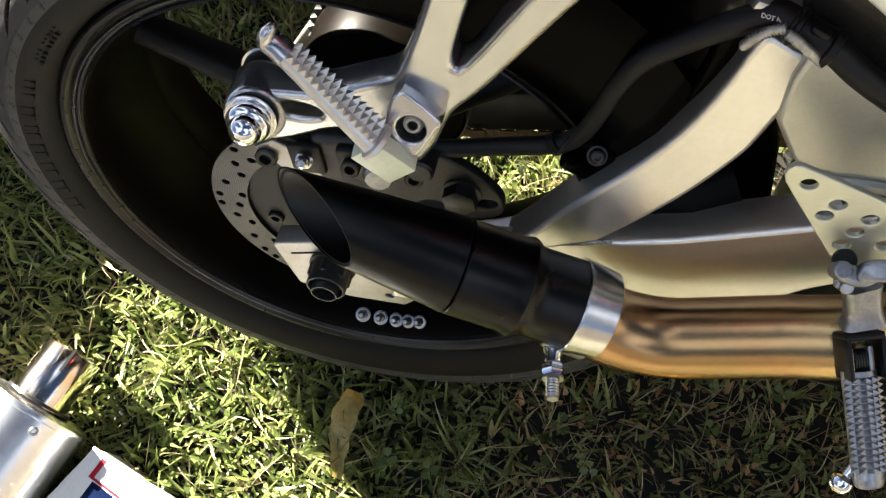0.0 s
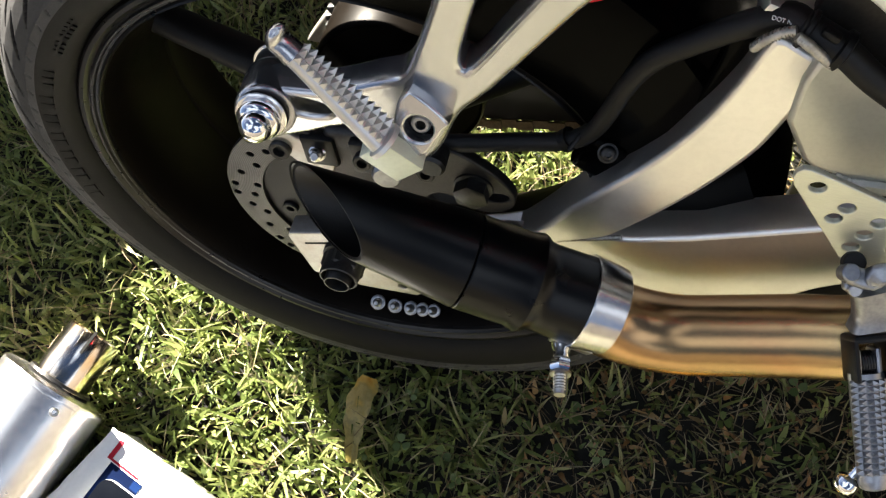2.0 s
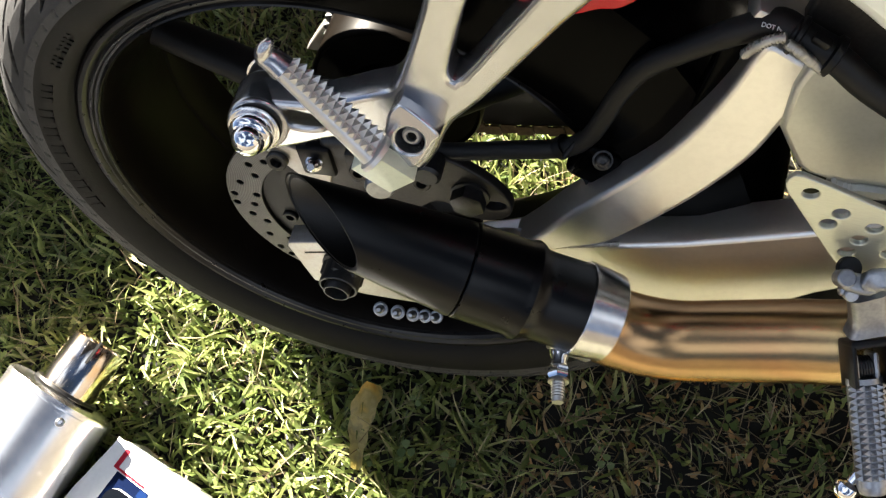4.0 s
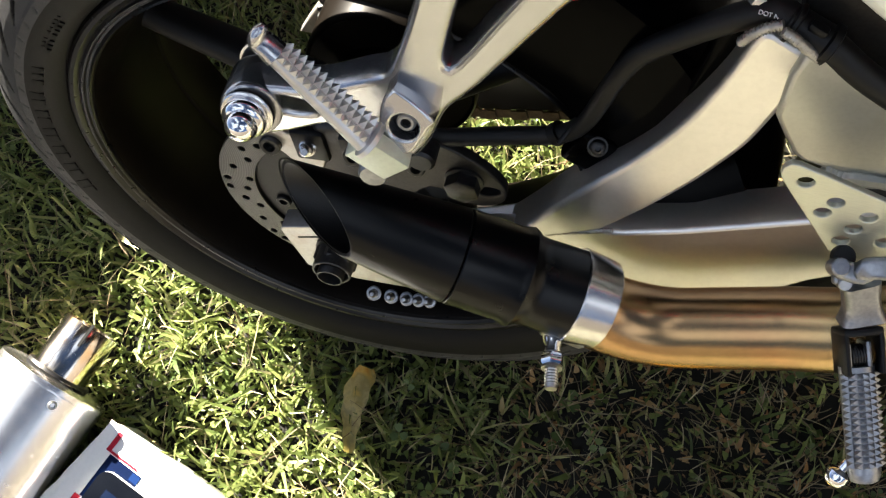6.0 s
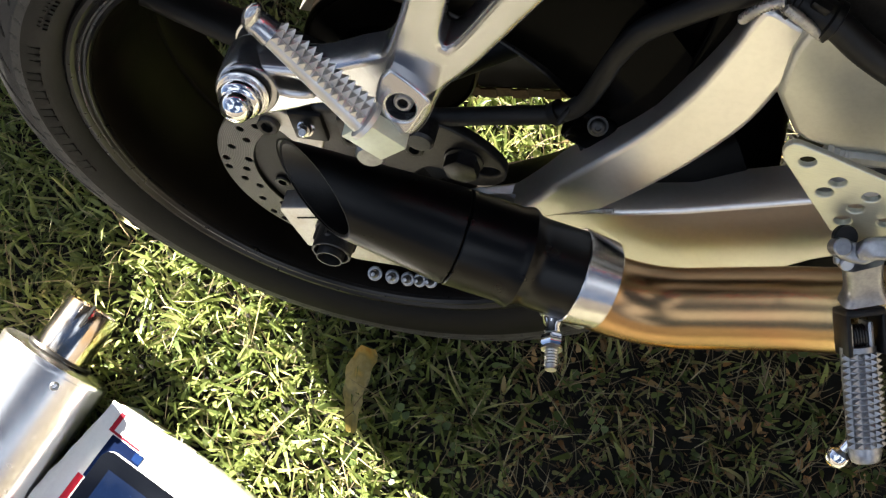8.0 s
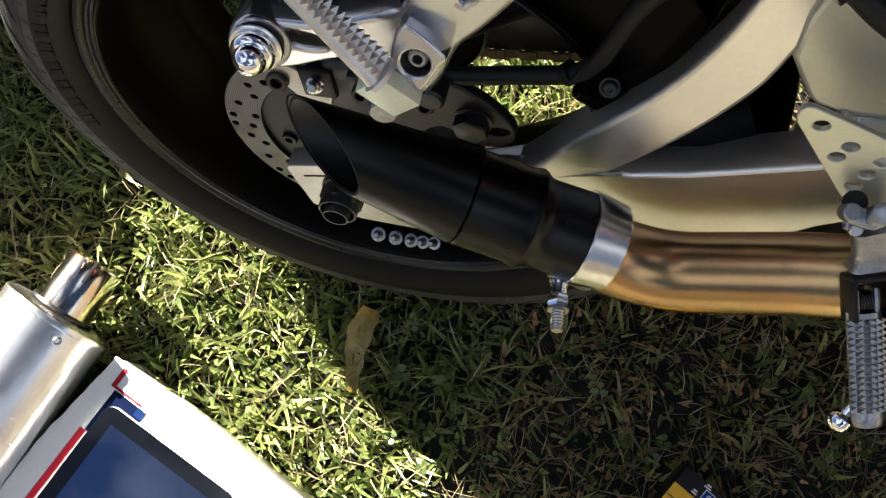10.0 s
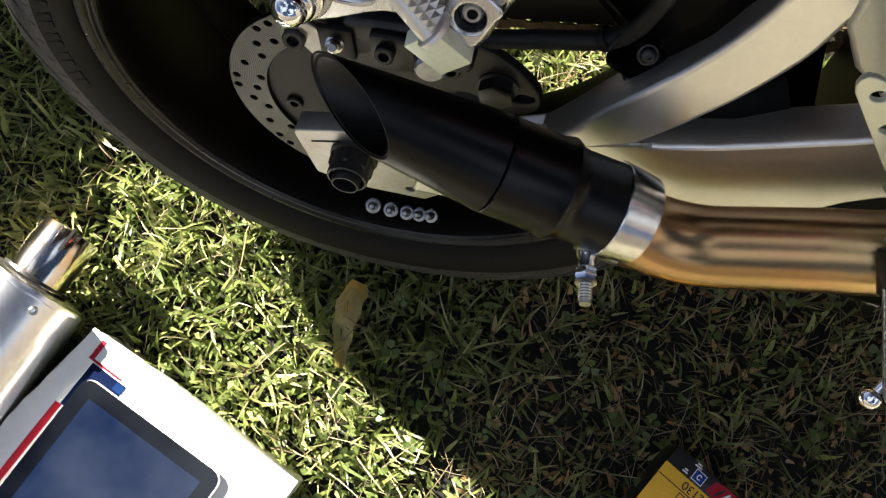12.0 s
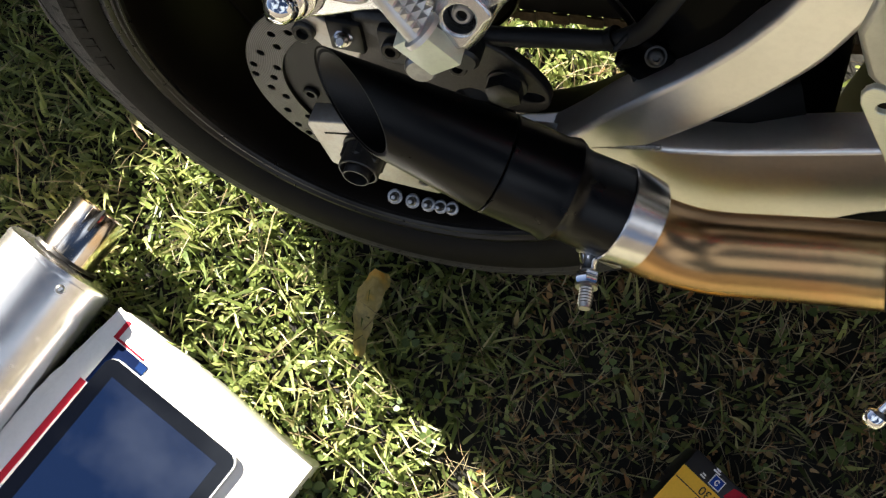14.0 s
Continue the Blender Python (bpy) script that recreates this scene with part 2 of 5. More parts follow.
STRAW = leafy("dry_grass_blades", [(0.25, 0.215, 0.12), (0.12, 0.095, 0.05), (0.34, 0.31, 0.19), (0.15, 0.10, 0.05), (0.11, 0.085, 0.042)], 0.6, 0.2)
DEAD = leafy("dead_brown_leaves", [(0.28, 0.15, 0.06), (0.38, 0.25, 0.11), (0.16, 0.09, 0.038), (0.26, 0.20, 0.08), (0.40, 0.18, 0.06)], 0.6, 0.2)
CLOVER = leafy("clover_leaves", [(0.045, 0.078, 0.018), (0.110, 0.155, 0.040), (0.065, 0.100, 0.022)], 0.5, 0.3)
# soil taken near black to paint the shade between blades
SOIL = material("soil_thatch_and_shade", (0.005, 0.0042, 0.0026), 0.9, 0.0, grain=0.6, grain_scale=160, stain=0.7, stain_scale=30, tint=(0.004, 0.005, 0.002), bump=1.0, bump_scale=120)

# lawn beyond the near patch, coloured pale to brighten the metal's reflections
LAWN = material("mown_lawn", (0.150, 0.146, 0.118), 0.8, 0.0, grain=0.6, grain_scale=60, stain=0.6, stain_scale=5, tint=(0.215, 0.204, 0.165), bump=1.0, bump_scale=60)
PALELAWN = leafy("pale_lawn_blades", [(0.12, 0.122, 0.080), (0.30, 0.285, 0.210), (0.19, 0.186, 0.128), (0.38, 0.355, 0.28), (0.26, 0.235, 0.175)], 0.5, 0.3)
BROWNWALL = material("brown_plastered_wall", (0.075, 0.066, 0.056), 0.85, 0.0, grain=0.15, grain_scale=80, stain=0.3, stain_scale=4, bump=0.4, bump_scale=60)
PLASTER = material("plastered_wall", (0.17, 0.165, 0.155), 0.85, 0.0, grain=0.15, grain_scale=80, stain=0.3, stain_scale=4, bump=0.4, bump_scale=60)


# ---- shape helpers ----
def part(name, bm, mat, parent=None, label="", smooth=35):
    """Links a bmesh, or a mesh, as one object under its thing or part."""
    if isinstance(bm, bmesh.types.BMesh):
        me = bpy.data.meshes.new(name)
        bmesh.ops.recalc_face_normals(bm, faces=bm.faces)
        bm.to_mesh(me)
        bm.free()
    else:
        me = bm
    if smooth:
        me.shade_smooth()
        me.set_sharp_from_angle(angle=radians(smooth))
    if not me.materials:
        me.materials.append(mat)
    ob = new(name, me)
    ob.parent = parent
    return tagged(ob, label)


def curved(points, steps=6):
    """A smooth line through the points."""
    p = [Vector(q) for q in points]
    p = [2 * p[0] - p[1], *p, 2 * p[-1] - p[-2]]
    out = []
    for a, b, c, d in zip(p, p[1:], p[2:], p[3:]):
        for k in range(steps):
            t = k / steps
            out.append(0.5 * (2 * b + (c - a) * t + (2 * a - 5 * b + 4 * c - d) * t * t + (3 * b - a - 3 * c + d) * t ** 3))
    return out + [p[-2]]


def rings(bm, loops, closed=False, caps=True):
    """Faces between rows of points."""
    rows = [[bm.verts.new(q) for q in loop] for loop in loops]
    for a, b in zip(rows, rows[1:] + (rows[:1] if closed else [])):
        for i in range(len(a)):
            j = (i + 1) % len(a)
            bm.faces.new((a[i], a[j], b[j], b[i]))
    if caps and not closed:
        bm.faces.new(rows[0])
        bm.faces.new(rows[-1])
    return bm


def sweep(points, sections, side=(0, 1, 0), bm=None, caps=True):
    """A section (u, v) carried along the line; v lies as near to side as it can."""
    bm = bm or bmesh.new()
    loops = []
    for i, p in enumerate(points):
        d = (points[min(i + 1, len(points) - 1)] - points[max(i - 1, 0)]).normalized()
        v = (Vector(side) - d * Vector(side).dot(d)).normalized()
        u = v.cross(d)
        sec = sections(i / (len(points) - 1))
        loops.append([p + u * a + v * b for a, b in sec])
    return rings(bm, loops, caps=caps)


def ring_section(r, n=20):
    return [(r * math.cos(2 * math.pi * k / n), r * math.sin(2 * math.pi * k / n)) for k in range(n)]


def block_section(w, h, r, n=4):
    """A rectangle w by h with rounded corners."""
    out = []
    for cx, cy, a0 in ((1, 1, 0), (-1, 1, 90), (-1, -1, 180), (1, -1, 270)):
        for k in range(n + 1):
            a = radians(a0 + 90 * k / n)
            out.append((cx * (w / 2 - r) + r * math.cos(a), cy * (h / 2 - r) + r * math.sin(a)))
    return out


def tube(points, radius, n=20, steps=6, bm=None, caps=True):
    f = radius if callable(radius) else (lambda t: radius)
    line = curved(points, steps) if len(points) > 2 else [Vector(q) for q in points]
    d = line[-1] - line[0]
    side = (0, 0, 1) if abs(d.normalized().z) < 0.8 else (1, 0, 0)
    return sweep(line, lambda t: ring_section(f(t), n), side, bm, caps)


def turned(profile, origin, axis, n=32, bm=None, caps=True):
    """A body turned about an axis: rows of (distance along the axis, radius)."""
    bm = bm or bmesh.new()
    a = Vector(axis).normalized()
    u = a.orthogonal().normalized()
    v = a.cross(u)
    loops = [[Vector(origin) + a * s + (u * math.cos(2 * math.pi * k / n) + v * math.sin(2 * math.pi * k / n)) * r for k in range(n)] for s, r in profile]
    return rings(bm, loops, caps=caps)


def pipe(profile, origin, axis, n=40):
    """A closed wall turned about an axis, open through the middle."""
    bm = bmesh.new()
    a = Vector(axis).normalized()
    u = a.orthogonal().normalized()
    v = a.cross(u)
    loops = [[Vector(origin) + a * s + (u * math.cos(2 * math.pi * k / n) + v * math.sin(2 * math.pi * k / n)) * r for k in range(n)] for s, r in profile]
    return rings(bm, loops, closed=True)


def box(size, m, bevel=0.002, segments=2, bm=None):
    bm = bm or bmesh.new()
    made = bmesh.ops.create_cube(bm, size=1, matrix=m @ Matrix.Diagonal((*size, 1)))
    edges = list({e for v in made["verts"] for e in v.link_edges})
    if bevel:
        bmesh.ops.bevel(bm, geom=edges, offset=bevel, segments=segments, affect="EDGES", profile=0.5)
    return bm


def plate(outline, y0, y1, holes=(), bevel=0.002, smooth_line=True, steps=5):
    """A plate in the plane of x and z, from y0 to y1, with rounded edges and real holes (x, z, radius) or (x, z, rx, rz, turn)."""
    cu = bpy.data.curves.new("outline", "CURVE")
    cu.dimensions, cu.fill_mode = "2D", "BOTH"
    cu.extrude, cu.bevel_depth, cu.bevel_resolution = abs(y1 - y0) / 2 - bevel, bevel, 2
    cu.offset = -bevel
    loops = []
    pts = [Vector((x, z, 0)) for x, z in outline]
    if smooth_line:
        ring = pts[-2:] + pts + pts[:2]
        line = curved(ring, steps)
        pts = line[2 * steps:-2 * steps]
        pts = pts[:len(outline) * steps]
    loops.append(pts)
    for h in holes:
        x, z, rx = h[:3]
        rz, turn = (h[3], radians(h[4])) if len(h) > 3 else (rx, 0)
        loop = []
        n = 20 if rx < 0.02 else 72
        for k in range(n):
            a = 2 * math.pi * k / n
            p, q = rx * math.cos(a), rz * math.sin(a)
            loop.append(Vector((x + p * math.cos(turn) - q * math.sin(turn), z + p * math.sin(turn) + q * math.cos(turn), 0)))
        loops.append(loop)
    for loop in loops:
        s = cu.splines.new("POLY")
        s.points.add(len(loop) - 1)
        for p, q in zip(s.points, loop):
            p.co = (*q, 1)
        s.use_cyclic_u = True
    ob = bpy.data.objects.new("outline", cu)
    scene.collection.objects.link(ob)
    deps = bpy.context.evaluated_depsgraph_get()
    me = bpy.data.meshes.new_from_object(ob.evaluated_get(deps))
    bpy.data.objects.remove(ob)
    bpy.data.curves.remove(cu)
    # the drawing's x, y, z become x, z, -y of the thing
    me.transform(Matrix(((1, 0, 0, 0), (0, 0, -1, (y0 + y1) / 2), (0, 1, 0, 0), (0, 0, 0, 1))))
    me.materials.clear()
    return me


def ellipse_line(cx, cz, rx, rz, n=24):
    return [(cx + rx * math.cos(2 * math.pi * k / n), cz + rz * math.sin(2 * math.pi * k / n)) for k in range(n)]


def hex_bolt(at, axis, across, height, washer=0.0, bm=None):
    """A hexagon head, with a washer under it if asked for."""
    bm = bm or bmesh.new()
    a = Vector(axis).normalized()
    if washer:
        turned([(0, washer), (0.0018, washer), (0.0022, washer - 0.0006)], at, a, 24, bm)
    turned([(0.002, across * 0.577), (height - 0.001, across * 0.577), (height, across * 0.5)], at, a, 6, bm)
    return bm


def socket_bolt(at, axis, r, height, bm=None):
    """A cap screw with a socket sunk in its head."""
    bm = bm or bmesh.new()
    turned([(0, r), (height - 0.001, r), (height, r - 0.001), (height, r * 0.55), (height - r * 0.7, r * 0.5)], at, axis, 18, bm)
    return bm


def text_mesh(words, size, depth=0.0003):
    cu = bpy.data.curves.new("words", "FONT")
    cu.body, cu.size, cu.extrude = words, size, depth
    cu.align_x, cu.align_y = "CENTER", "CENTER"
    ob = bpy.data.objects.new("words", cu)
    scene.collection.objects.link(ob)
    me = bpy.data.meshes.new_from_object(ob.evaluated_get(bpy.context.evaluated_depsgraph_get()))
    bpy.data.objects.remove(ob)
    bpy.data.curves.remove(cu)
    me.materials.clear()
    return me


# ---- ground ----
def ground_sheet():
    """One sheet to the horizon, fine and uneven near the middle."""
    bm = bmesh.new()
    n = 96
    radii = [0.0] + [0.02 * 1.09 ** k for k in range(125)]
    radii = [r for r in radii if r < 900]
    mid = bm.verts.new((0.1, -0.1, 0))
    rows = []
    for r in radii[1:]:
        row = []
        for k in range(n):
            a = 2 * math.pi * k / n
            x, y = 0.1 + r * math.cos(a), -0.1 + r * math.sin(a)
            fade = min(1.0, 2.0 / (r + 0.01))
            z = (noise.noise(Vector((x * 14, y * 14, 0))) * 0.004 - 0.004) * fade - min(r, 6) * 0.001
            row.append(bm.verts.new((x, y, z)))
        rows.append(row)
    for k in range(n):
        bm.faces.new((mid, rows[0][k], rows[0][(k + 1) % n]))
    for a, b in zip(rows, rows[1:]):
        for k in range(n):
            j = (k + 1) % n
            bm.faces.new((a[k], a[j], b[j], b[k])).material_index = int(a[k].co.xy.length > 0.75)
    return bm


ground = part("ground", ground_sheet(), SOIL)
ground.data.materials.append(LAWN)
tagged(ground, "soil and thatch under the lawn, blackened for the shade between blades", "ground", kind="structure")

# low walls added out of view: their corner behind the machine shades the lawn
for name, length, place in (("shade_wall_west", 1.54, pose(-0.537, 0.887, 0.28, 0, 0, 36.5)), ("shade_wall_southwest", 2.50, pose(-1.237, -0.261, 0.28, 0, 0, -95))):
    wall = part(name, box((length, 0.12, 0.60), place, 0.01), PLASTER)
    tagged(wall, "low plain plastered wall added out of view to shade the lawn", "wall", kind="structure")

# unseen walls added behind camera and ahead of the machine: less sky, warm bounce
tagged(part("unseen_wall_south", box((7.2, 0.12, 1.3), pose(0.2, -2.6, 0.64), 0.01), BROWNWALL), "plain brown plastered wall added out of view to shape the light", "wall", kind="structure")
tagged(part("unseen_wall_east", box((0.12, 4.10, 2.8), pose(3.74, -0.49, 1.39), 0.01), BROWNWALL), "plain brown plastered wall added out of view to shape the light", "wall", kind="structure")

# another unseen wall, added only to cut the northern sky
tagged(part("unseen_wall_north", box((4.3, 0.12, 2.8), pose(1.53, 1.50, 1.39), 0.01), BROWNWALL), "plain brown plastered wall added out of view to shape the light", "wall", kind="structure")


def blades(name, mat, count, area, length, width, lean, seed, label, lift=0.0, keep=None):
    """Many bent blades of grass in one mesh: each a tapered strip of four quads."""
    rng = np.random.default_rng(seed)
    x0, x1, y0, y1 = area
    x, y = rng.uniform(x0, x1, count), rng.uniform(y0, y1, count)
    if keep is not None:
        ok = keep(x, y, rng)
        x, y = x[ok], y[ok]
    n = len(x)
    # tufts: blades of one tuft lean much alike and are long or short together
    tuft = sum(np.sin(x * fx + y * fy + ph) for fx, fy, ph in ((61, 23, 0.4), (-37, 71, 1.9), (97, -58, 3.1), (-120, -83, 5.2))) / 4
    comb = sum(np.sin(x * fx + y * fy + ph) for fx, fy, ph in ((33, -47, 2.2), (58, 41, 0.7), (-88, 19, 4.4))) * 1.9
    a = np.where(rng.random(n) < 0.55, comb + rng.normal(0, 0.55, n), rng.uniform(0, 2 * np.pi, n))
    ln = (length[0] + (length[1] - length[0]) * rng.random(n) ** 1.6) * (1.0 + 0.45 * tuft)
    wd = width[0] + (width[1] - width[0]) * rng.random(n)
    tip = np.radians(lean[0] + (lean[1] - lean[0]) * rng.random(n))      # how far the tip leans from upright
    root = tip * rng.uniform(0.15, 0.6, n)
    twist = rng.uniform(-0.9, 0.9, n)
    seg = 4
    verts = np.zeros((n, (seg + 1) * 2, 3))
    px, pz = np.zeros(n), np.full(n, -0.004 + lift)
    swing = rng.uniform(-0.5, 0.5, n)
    hx, hy = x.copy(), y.copy()
    for s in range(seg + 1):
        t = s / seg
        th = root + (tip - root) * t
        taper = np.clip(1.15 * (1 - t) ** 0.55, 0.06, 1.0) * (0.6 + 0.4 * min(1, t * 4))
        ang = a + swing * t
        sx, sy = -np.sin(ang), np.cos(ang)
        up = np.sin(twist) * 0.6
        w = wd * taper / 2
        for k, sign in enumerate((-1, 1)):
            verts[:, 2 * s + k, 0] = hx + sign * sx * w
            verts[:, 2 * s + k, 1] = hy + sign * sy * w
            verts[:, 2 * s + k, 2] = pz + sign * up * w
        step = ln / seg
        hx, hy = hx + np.cos(ang) * np.sin(th) * step, hy + np.sin(ang) * np.sin(th) * step
        pz = pz + np.cos(th) * step
    base = (np.arange(n) * (seg + 1) * 2)[:, None, None]
    q = np.array([[2 * s, 2 * s + 1, 2 * s + 3, 2 * s + 2] for s in range(seg)])[None]
    faces = (base + q).reshape(-1, 4)
    me = bpy.data.meshes.new(name)
    me.vertices.add(n * (seg + 1) * 2)
    me.vertices.foreach_set("co", verts.reshape(-1))
    me.loops.add(faces.size)
    me.loops.foreach_set("vertex_index", faces.reshape(-1).astype(np.int32))
    me.polygons.add(len(faces))
    me.polygons.foreach_set("loop_start", (np.arange(len(faces)) * 4).astype(np.int32))
    me.update(calc_edges=True)
    me.validate()
    ob = part(name, me, mat)
    return tagged(ob, label, "grass", kind="stuff")


def off_things(x, y, rng):
    """No roots under the box, the old silencer, the tyre's foot or the yellow carton."""
    u, v = (x + 0.229) * 0.931 + (y + 0.294) * -0.364, (x + 0.229) * -0.364 + (y + 0.294) * -0.931
    in_box = (u > 0.004) & (u < 0.245) & (v > 0.004) & (v < 0.356)
    u2, v2 = (x - 0.346) * 0.89 + (y + 0.275) * -0.455, (x - 0.346) * -0.455 + (y + 0.275) * -0.89
    in_carton = (u2 > 0.0) & (u2 < 0.09) & (v2 > -0.02) & (v2 < 0.14)
    foot = (np.abs(x) < 0.07) & (np.abs(y) < 0.03)
    return ~(in_box | in_carton | foot)


NEAR = (-0.75, 0.85, -0.65, 0.75)
def thinned_for_shade(x, y, rng):
    """The lawn is thinned towards the black soil here to imitate the machine's shade."""
    return off_things(x, y, rng) & (rng.random(len(x)) < np.where(x - 0.35 * y + 0.05 * np.sin(x * 40 + y * 31) > 0.21, 0.28, 1.0))


blades("grass", GRASS, 50000, NEAR, (0.016, 0.060), (0.0016, 0.0052), (15, 105), 3, "green lawn grass with pale sunlit blades", keep=thinned_for_shade)
blades("lawn_weeds", WEED, 20000, NEAR, (0.010, 0.032), (0.0030, 0.0078), (20, 105), 7, "short broad green leaves among the lawn grass", 0.012, keep=thinned_for_shade)
# only on the lit side, to fill its gaps and keep it brighter
blades("low_leaves", WEED, 26000, NEAR, (0.006, 0.016), (0.0032, 0.0066), (35, 100), 21, "small low leaves that fill the lawn between the blades", 0.006, keep=lambda x, y, rng: off_things(x, y, rng) & (x - 0.35 * y < 0.24))
OUTER = (-2.6, 3.4, -2.4, 2.2)
blades("lawn_grass", PALELAWN, 60000, OUTER, (0.030, 0.075), (0.0040, 0.0100), (20, 100), 9, "pale lawn grass round the machine, coloured to brighten reflections", keep=lambda x, y, rng: off_things(x, y, rng) & ((x < NEAR[0]) | (x > NEAR[1]) | (y < NEAR[2]) | (y > NEAR[3])))
blades("dry_grass", STRAW, 6000, NEAR, (0.03, 0.080), (0.0007, 0.0017), (60, 100), 4, "thin dry straw among the lawn grass", 0.010, keep=off_things)
blades("thatch", STRAW, 2600, (0.14, 0.72, -0.46, 0.20), (0.02, 0.060), (0.0006, 0.0016), (70, 108), 12, "brown dead grass stems in the thin shaded lawn", 0.014, keep=off_things)
blades("dead_leaves", DEAD, 2000, (0.15, 0.72, -0.46, 0.16), (0.006, 0.022), (0.0014, 0.0072), (50, 110), 8, "brown dead leaf scraps in the thin lawn", 0.012, keep=off_things)


def clover(count, area, seed):
    """Small three-lobed leaves on short stems."""
    rng = random.Random(seed)
    bm = bmesh.new()
    for _ in range(count):
        x, y = rng.uniform(area[0], area[1]), rng.uniform(area[2], area[3])
        z, turn, r = rng.uniform(0.012, 0.034), rng.uniform(0, 6.28), rng.uniform(0.0045, 0.0105)
        tilt = Euler((rng.uniform(-0.5, 0.5), rng.uniform(-0.5, 0.5), turn)).to_matrix()
        for k in range(3):
            a = k * 2.094
            d = Vector((math.cos(a), math.sin(a), 0))
            s = Vector((-d.y, d.x, 0))
            rim = [d * 0.0005, d * r * 0.5 + s * r * 0.48, d * r * 1.05 + s * r * 0.55, d * r * 1.25, d * r * 1.05 - s * r * 0.55, d * r * 0.5 - s * r * 0.48]
            vs = [bm.verts.new(Vector((x, y, z)) + tilt @ (q + Vector((0, 0, q.length * 0.2)))) for q in rim]
            bm.faces.new(vs)
    return bm


tagged(part("clover", clover(150, (-0.05, 0.66, -0.44, 0.1), 5), CLOVER), "small round clover leaves in the shaded lawn", "clover", kind="stuff")


# ---- the motorcycle, in its own upright frame: x ahead, y away, z up from the rear axle ----
LEAN = -14.5
moto = tagged(new("motorcycle"), "silver and red sport motorcycle with a short black silencer", "motorcycle")
moto.matrix_world = pose(0, 0, 0.304, LEAN, 0, 0)
RIGHT, DOWN, AHEAD = Vector((0.972, 0.233, 0.016)), Vector((0.207, -0.829, -0.519)), Vector((-0.108, 0.508, -0.854))


# tyre
def tyre():
    half = [(0.2300, 0.0765), (0.2340, 0.0840), (0.2400, 0.0895), (0.2480, 0.0935), (0.2570, 0.0955), (0.2640, 0.0953), (0.2660, 0.0945), (0.2740, 0.0930),
            (0.2800, 0.0905), (0.2815, 0.0898), (0.2870, 0.0845), (0.2920, 0.0775), (0.2970, 0.0680), (0.3010, 0.0580), (0.3045, 0.0470),
            (0.3075, 0.0350), (0.3095, 0.0230), (0.3107, 0.0110)]
    prof = [(r, -y) for r, y in half] + [(0.3110, 0.0)] + [(r, y) for r, y in reversed(half)]
    fine = []
    for (r0, y0), (r1, y1) in zip(prof, prof[1:]):
        k = (11 if y0 < 0 else 2) if r0 > 0.256 and r1 > 0.256 else 1
        fine += [(r0 + (r1 - r0) * i / k, y0 + (y1 - y0) * i / k) for i in range(k)]
    fine.append(prof[-1])
    n = 1200
    cuts = 38
    bm = bmesh.new()
    rows = []
    length_along = 0.0
    sunk = set()
    last = None
    for r, y in fine:
        row = []
        if y < 0 and r >= 0.2569:
            length_along += math.hypot(r - last[0], y - last[1]) if last else 0.0
            last = (r, y)
        u = length_along if y < 0 else 1.0
        for k in range(n):
            a = 2 * math.pi * k / n
            depth = 0.0
            s = abs(y)
            if r > 0.2571 and y < 0:
                # slanting tapered grooves in two rows, and short nicks at the shoulder
                turns = a * cuts / (2 * math.pi)
                for mid, reach, start in ((0.019, 0.0085, 0.0), (0.035, 0.0085, 0.45)):
                    width = 0.115 * max(0.0, 1 - abs((u - mid) / reach) ** 1.6)
                    d = abs((turns + start + u * 70.0) % 1.0 - 0.5)
                    if d < width:
                        depth = 0.0055 * min(1.0, (width - d) / 0.035)
                width = 0.045 * max(0.0, 1 - abs((u - 0.0045) / 0.0035) ** 2)
                if abs((turns * 2 + 0.42 + u * 30.0) % 1.0 - 0.5) < width:
                    depth = 0.0011
            inward = Vector((0.245 - r, -y)).normalized() * depth
            q = r + inward.x
            row.append(bm.verts.new((q * math.cos(a), y + inward.y, q * math.sin(a))))
            # sunk faces get a black that paints in the grooves' shade
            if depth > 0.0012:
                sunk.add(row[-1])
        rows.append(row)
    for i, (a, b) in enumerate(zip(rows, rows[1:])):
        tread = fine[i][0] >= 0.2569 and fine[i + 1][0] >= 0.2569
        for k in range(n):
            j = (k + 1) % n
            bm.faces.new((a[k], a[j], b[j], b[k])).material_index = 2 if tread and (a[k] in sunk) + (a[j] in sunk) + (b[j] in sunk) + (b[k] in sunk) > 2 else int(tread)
    return bm


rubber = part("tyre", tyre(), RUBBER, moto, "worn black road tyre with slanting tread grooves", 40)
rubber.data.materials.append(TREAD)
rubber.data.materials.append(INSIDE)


def raised_marks(r, spans, high):
    """Plain marks standing a hair proud of the sidewall, where moulded letters are."""
    bm = bmesh.new()
    wall_y = lambda q: -(0.0935 + (q - 0.248) * 0.222)
    for a0, a1 in spans:
        k = max(2, int((a1 - a0) / 1.0))
        loops = []
        for i in range(k + 1):
            a = radians(a0 + (a1 - a0) * i / k)
            c, s = math.cos(a), math.sin(a)
            lo, hi = r - high / 2, r + high / 2
            loops.append([Vector((q * c, yy, q * s)) for q, yy in ((lo, wall_y(lo) + 0.001), (lo, wall_y(lo) - 0.0003), (hi, wall_y(hi) - 0.0003), (hi, wall_y(hi) + 0.001))])
        rings(bm, loops)
    return bm


MARK = material("moulded_rubber", (0.0024, 0.0022, 0.0020), 0.55, spec=0.14)
part("sidewall_marking", raised_marks(0.2495, [(a + d, a + d + 1.5) for a in (165.5, 171, 176.5, 182, 187.5, 193) for d in (0, 2.2)], 0.0095), MARK, rubber, "worn moulded marks on the sidewall")
